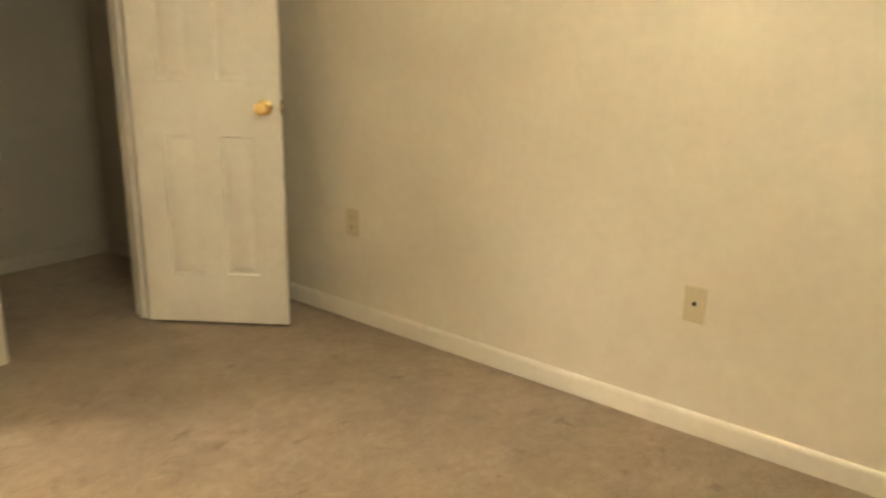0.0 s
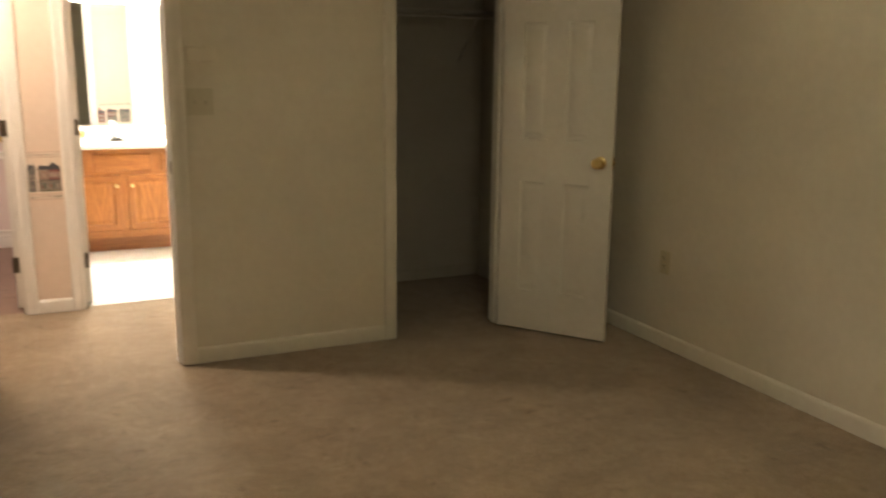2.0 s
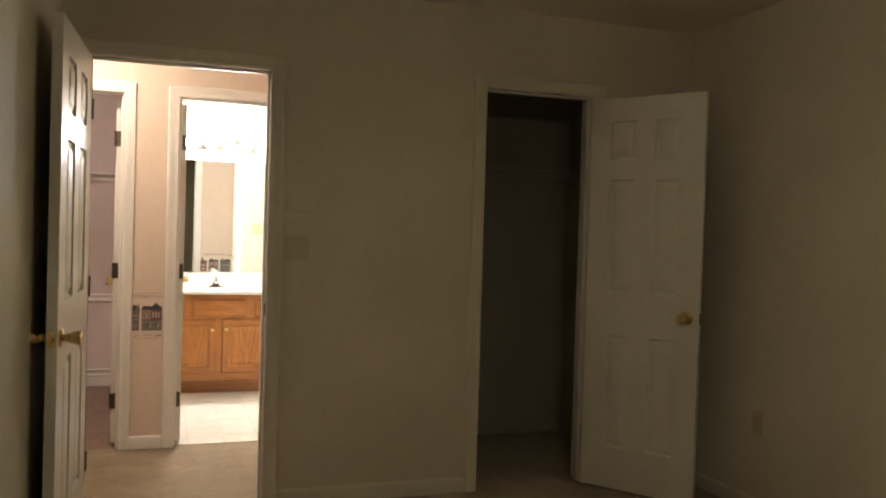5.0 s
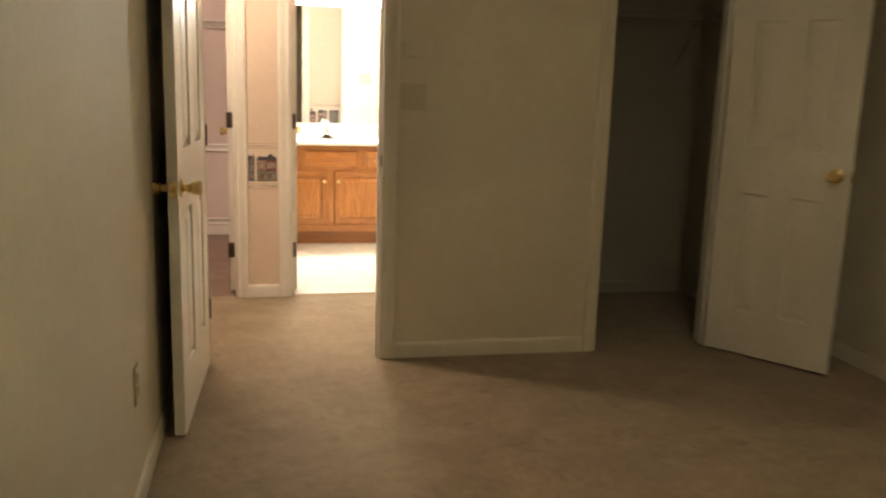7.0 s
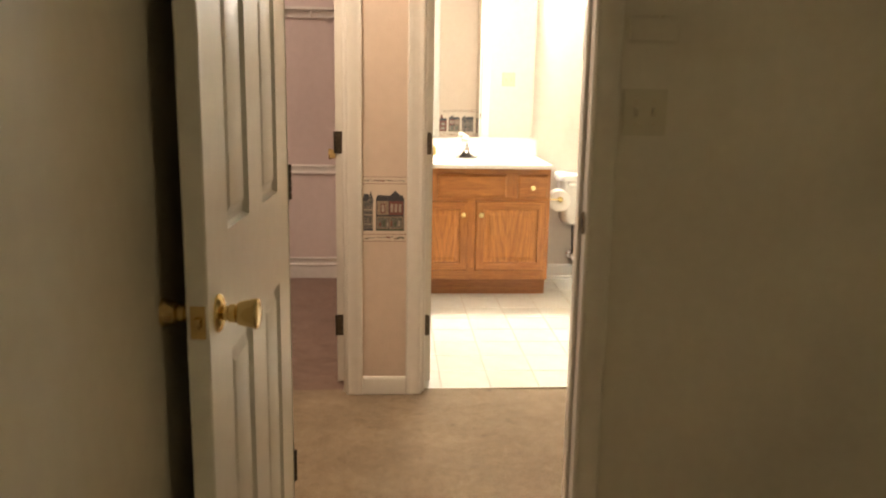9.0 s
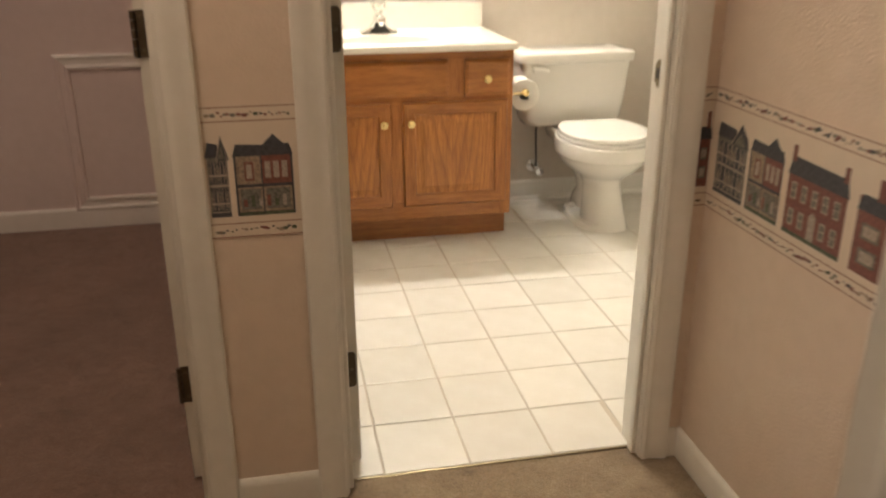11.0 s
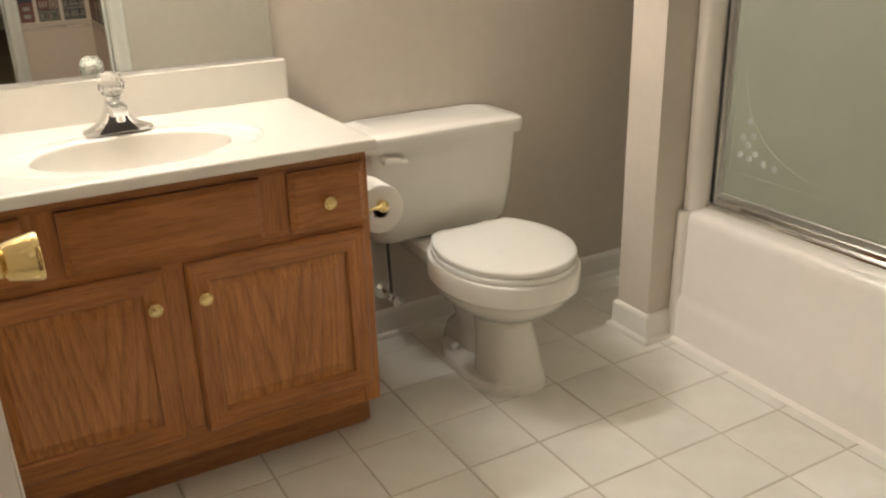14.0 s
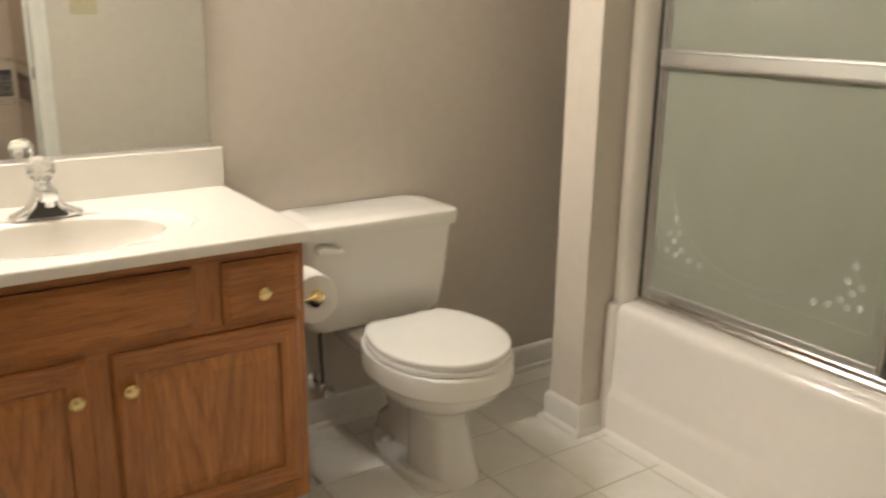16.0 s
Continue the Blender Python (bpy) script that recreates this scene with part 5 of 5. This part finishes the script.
# ---- wallpaper border of houses ----
def house(style, w, h, parent, at):
    """A printed town house on the border, w by h, in the plane y = 0, as thin layers of print."""
    made = []

    def poly(pts, mi, layer):
        y = -0.0006 - 0.0002 * layer
        bm = bmesh.new()
        bm.faces.new([bm.verts.new((x, y, z)) for x, z in pts])
        name = "printed_house" if not made else {0: "roof_print", 4: "window_print", 5: "shrub_print"}.get(mi, "wall_print")
        made.append(part(name, bm, PRINTS[mi], made[0] if made else parent, "", None, None if made else at))

    def rect(x0, x1, z0, z1, mi, layer):
        poly([(x0, z0), (x1, z0), (x1, z1), (x0, z1)], mi, layer)

    # slots: 0 roof, 1 red, 2 grey, 3 tan, 4 pale, 5 green
    if style == 0:        # grey house with white posts and a front gable
        rect(0, w, 0, h * 0.84, 2, 0)
        poly([(-0.003, h * 0.80), (w * 0.60, h * 0.80), (w * 0.60, h * 0.97), (0.004, h * 1.0)], 0, 1)
        poly([(w * 0.46, h * 0.76), (w + 0.004, h * 0.76), (w * 0.98, h * 0.90), (w * 0.76, h * 1.07)], 0, 2)
        poly([(w * 0.55, h * 0.78), (w * 0.93, h * 0.78), (w * 0.76, h * 0.95)], 2, 3)
        for a, b in (((0.44, 0.75), (0.76, 1.08)), ((0.76, 1.08), (1.02, 0.75))):
            poly([(w * a[0], h * a[1]), (w * a[0] + 0.002, h * a[1] - 0.002), (w * b[0] + 0.001, h * b[1] - 0.002), (w * b[0], h * b[1])], 4, 4)
        for j in range(2):
            z0, z1 = h * (0.07 + 0.38 * j), h * (0.40 + 0.34 * j)
            rect(w * 0.03, w * 0.97, z0, z1, 0, 1)
            for i in range(7):
                x = w * (0.05 + 0.145 * i)
                rect(x, x + w * 0.028, z0, z1, 4, 2)
            for i in (0, 2, 3, 5):
                x = w * (0.095 + 0.145 * i)
                rect(x, x + w * 0.075, z0 + h * 0.04, z1 - h * 0.05, 2, 2)
                rect(x + w * 0.02, x + w * 0.055, z0 + h * 0.07, z1 - h * 0.09, 3, 3)
            rect(w * 0.02, w * 0.98, z0 + h * 0.10, z0 + h * 0.125, 4, 4)
        rect(0, w, h * 0.41, h * 0.44, 4, 3)
        rect(0, w, 0, h * 0.06, 0, 3)
        rect(w * 0.02, w * 0.98, h * 0.06, h * 0.075, 4, 4)
    elif style == 1:      # shop front, red and tan
        rect(0, w, 0, h * 0.80, 3, 0)
        rect(w * 0.46, w, h * 0.42, h * 0.80, 1, 1)
        poly([(-0.004, h * 0.80), (w + 0.004, h * 0.80), (w * 0.97, h * 0.95), (w * 0.88, h * 0.95), (w * 0.70, h * 1.08), (w * 0.50, h * 0.94), (0.004, h * 0.96)], 0, 1)
        rect(w * 0.16, w * 0.32, h * 0.47, h * 0.72, 1, 1)
        rect(w * 0.19, w * 0.29, h * 0.50, h * 0.69, 4, 2)
        for i in range(3):
            rect(w * (0.52 + 0.15 * i), w * (0.62 + 0.15 * i), h * 0.50, h * 0.72, 4, 2)
        rect(0, w, h * 0.385, h * 0.425, 0, 3)
        rect(w * 0.45, w * 0.475, 0, h * 0.8, 0, 3)
        rect(w * 0.06, w * 0.42, h * 0.08, h * 0.36, 2, 1)
        rect(w * 0.52, w * 0.94, h * 0.08, h * 0.36, 2, 1)
        for i in range(6):
            rect(w * (0.10 + 0.14 * i), w * (0.17 + 0.14 * i), h * 0.12, h * (0.22 + 0.05 * (i % 2)), (1, 5, 4)[i % 3], 2)
        rect(0, w, 0, h * 0.05, 5, 3)
        rect(-0.002, 0.002, 0, h * 0.8, 0, 3)
        rect(w - 0.002, w + 0.002, 0, h * 0.8, 0, 3)
    elif style == 2:      # red brick row house
        rect(0, w, 0, h * 0.74, 1, 0)
        poly([(-0.004, h * 0.74), (w + 0.004, h * 0.74), (w * 0.97, h * 0.95), (w * 0.05, h * 0.97)], 0, 1)
        rect(w * 0.02, w * 0.10, h * 0.9, h * 1.10, 1, 2)
        rect(w * 0.90, w * 0.98, h * 0.9, h * 1.08, 1, 2)
        for i in range(5):
            for j in range(2):
                if j == 0 and i == 2:
                    continue
                x, z = w * (0.07 + 0.185 * i), h * (0.12 + 0.33 * j)
                rect(x, x + w * 0.10, z, z + h * 0.21, 4, 1)
                rect(x + w * 0.015, x + w * 0.085, z + h * 0.02, z + h * 0.19, 2, 2)
                rect(x, x + w * 0.10, z + h * 0.10, z + h * 0.115, 4, 3)
        rect(w * 0.44, w * 0.56, h * 0.03, h * 0.33, 4, 1)
        poly([(w * 0.43, h * 0.33), (w * 0.57, h * 0.33), (w * 0.50, h * 0.40)], 4, 2)
        rect(0, w, 0, h * 0.05, 5, 3)
    else:                 # narrow dark red house
        rect(0, w, 0, h * 0.86, 1, 0)
        poly([(-0.003, h * 0.70), (w + 0.003, h * 0.70), (w * 0.9, h * 0.88), (w * 0.1, h * 0.88)], 0, 1)
        rect(w * 0.55, w * 0.85, h * 0.86, h * 1.10, 1, 2)
        for j in range(2):
            rect(w * 0.2, w * 0.8, h * (0.12 + 0.28 * j), h * (0.30 + 0.28 * j), 2, 1)
            rect(w * 0.28, w * 0.72, h * (0.15 + 0.28 * j), h * (0.27 + 0.28 * j), 4, 2)


HOUSE_W = {0: 0.118, 1: 0.108, 2: 0.168, 3: 0.075}
PRINTS = [M_PR_ROOF, M_PR_RED, M_PR_GREY, M_PR_TAN, M_PR_PALE, M_PR_GREEN]


def border(at, turn, length, houses, label):
    """Paper strip with printed houses; houses: (offset along the strip, style)."""
    root = base("wallpaper_border", label, "wallpaper border", at, "", "", turn)
    part("strip", box_bm(0, length, -0.0005, 0.0006, -0.002, 0.261), M_PAPER, root, "cream paper strip", None)
    rng = random.Random(7)
    for z in (0.0, 0.028, 0.232, 0.259):
        part("printed_line", box_bm(0, length, -0.0009, -0.0002, z - 0.0012, z + 0.0012), M_PR_LINE, root, "", None)
    for z in (0.014, 0.2455):
        bm = bmesh.new()
        x = 0.012
        while x < length - 0.012:
            r = rng.uniform(0.0016, 0.0046)
            zc = z + rng.uniform(-0.004, 0.004)
            c = [(x + r * 1.4 * math.cos(a), zc + r * math.sin(a)) for a in [k * math.pi / 3 for k in range(6)]]
            bm.faces.new([bm.verts.new((p, -0.0008, q)) for p, q in c]).material_index = rng.choice((0, 1, 1, 2, 3, 5))
            x += rng.uniform(0.005, 0.011)
        part("flower_print", bm, PRINTS, root, "", None)
    for x, style, *cut in houses:
        w = cut[0] if cut else HOUSE_W[style]
        house(style, min(w, length - x - 0.002), 0.150, root, Matrix.Translation((x, 0, 0.043)))
    return root


BZ = 0.646
border((ROOMDOOR[1] + C, HALL_Y1 - 0.0008, BZ), 0, (BATHDOOR[0] - C) - (ROOMDOOR[1] + C), [(0.004, 0, 0.038), (0.056, 1)], "cream border with printed town houses between doorways")
border((HALL_X1 - 0.0008, HALL_Y1 - 0.001, BZ), 270, 1.06, [(0.028, 0, 0.116), (0.159, 1, 0.110), (0.290, 2), (0.485, 3), (0.585, 0), (0.725, 1), (0.855, 2)], "cream border with printed town houses on the hall wall")
border((BATHDOOR[1] + C, HALL_Y1 - 0.0008, BZ), 0, HALL_X1 - BATHDOOR[1] - C - 0.002, [(0.004, 3, 0.028)], "narrow end of the cream house border")
border((HALL_X1 - 0.002, T + 0.0008, BZ), 180, HALL_X1 - ENTRY[1] - C - 0.004, [(0.02, 0), (0.16, 1), (0.29, 3)], "cream border with printed houses beside the bedroom doorway")

# ---- bathroom tiles ----
GX, GY, PX, PY, JOINT = -0.064, 2.526, 0.2105, 0.2125, 0.0052
fl = base("floor_bathroom", "glazed off-white square floor tiles, grey grout", "tile floor", (0.5, 2.2, 0), "structure")
part("grout_bed", box_bm(BATH_X0 - 0.5, TUB_X1 - 0.5, TILE_Y0 - 2.2, BATH_Y1 - 2.2, -0.03, -0.0016), M_GROUT, fl, "tan grey grout")
part("threshold_edge", box_bm(BATHDOOR[0] - 0.5, BATHDOOR[1] - 0.5, TILE_Y0 - 0.005 - 2.2, TILE_Y0 - 0.0002 - 2.2, -0.03, 0.001), M_STRIKE, fl, "thin metal carpet edge")
meshes = {}


def tile_mesh(w, d):
    key = (round(w, 3), round(d, 3))
    if key not in meshes:
        bm = bmesh.new()
        b = 0.0025
        loft(bm, [[(i, i, z), (w - i, i, z), (w - i, d - i, z), (i, d - i, z)] for i, z in ((0, -0.006), (0, -0.0015), (b * 0.3, -0.0004), (b, 0.0))])
        meshes[key] = mesh_of(bm, "tile", M_TILE)
    return meshes[key]


rng = random.Random(11)
for i in range(-3, 13):
    for j in range(-8, 6):
        x0, x1 = GX + i * PX + JOINT / 2, GX + (i + 1) * PX - JOINT / 2
        y0, y1 = GY + j * PY + JOINT / 2, GY + (j + 1) * PY - JOINT / 2
        x0, x1 = max(x0, BATH_X0), min(x1, TUB_X0 if y0 < WING_Y0 else TUB_X1)
        lo = TILE_Y0 + 0.001 if x0 < BATHDOOR[1] and x1 > BATHDOOR[0] else BATH_Y0
        if lo < BATH_Y0:
            if y0 < BATH_Y0:
                x0, x1 = max(x0, BATHDOOR[0]), min(x1, BATHDOOR[1])
        y0, y1 = max(y0, lo), min(y1, BATH_Y1)
        if x1 - x0 < 0.02 or y1 - y0 < 0.015:
            continue
        ob = new("tile", tile_mesh(x1 - x0, y1 - y0))
        ob.parent = fl
        ob.location = (x0 - 0.5, y0 - 2.2, 0.0005 + rng.uniform(-0.0004, 0.0004))
        ob.rotation_euler = (rng.uniform(-0.0025, 0.0025), rng.uniform(-0.0025, 0.0025), 0)
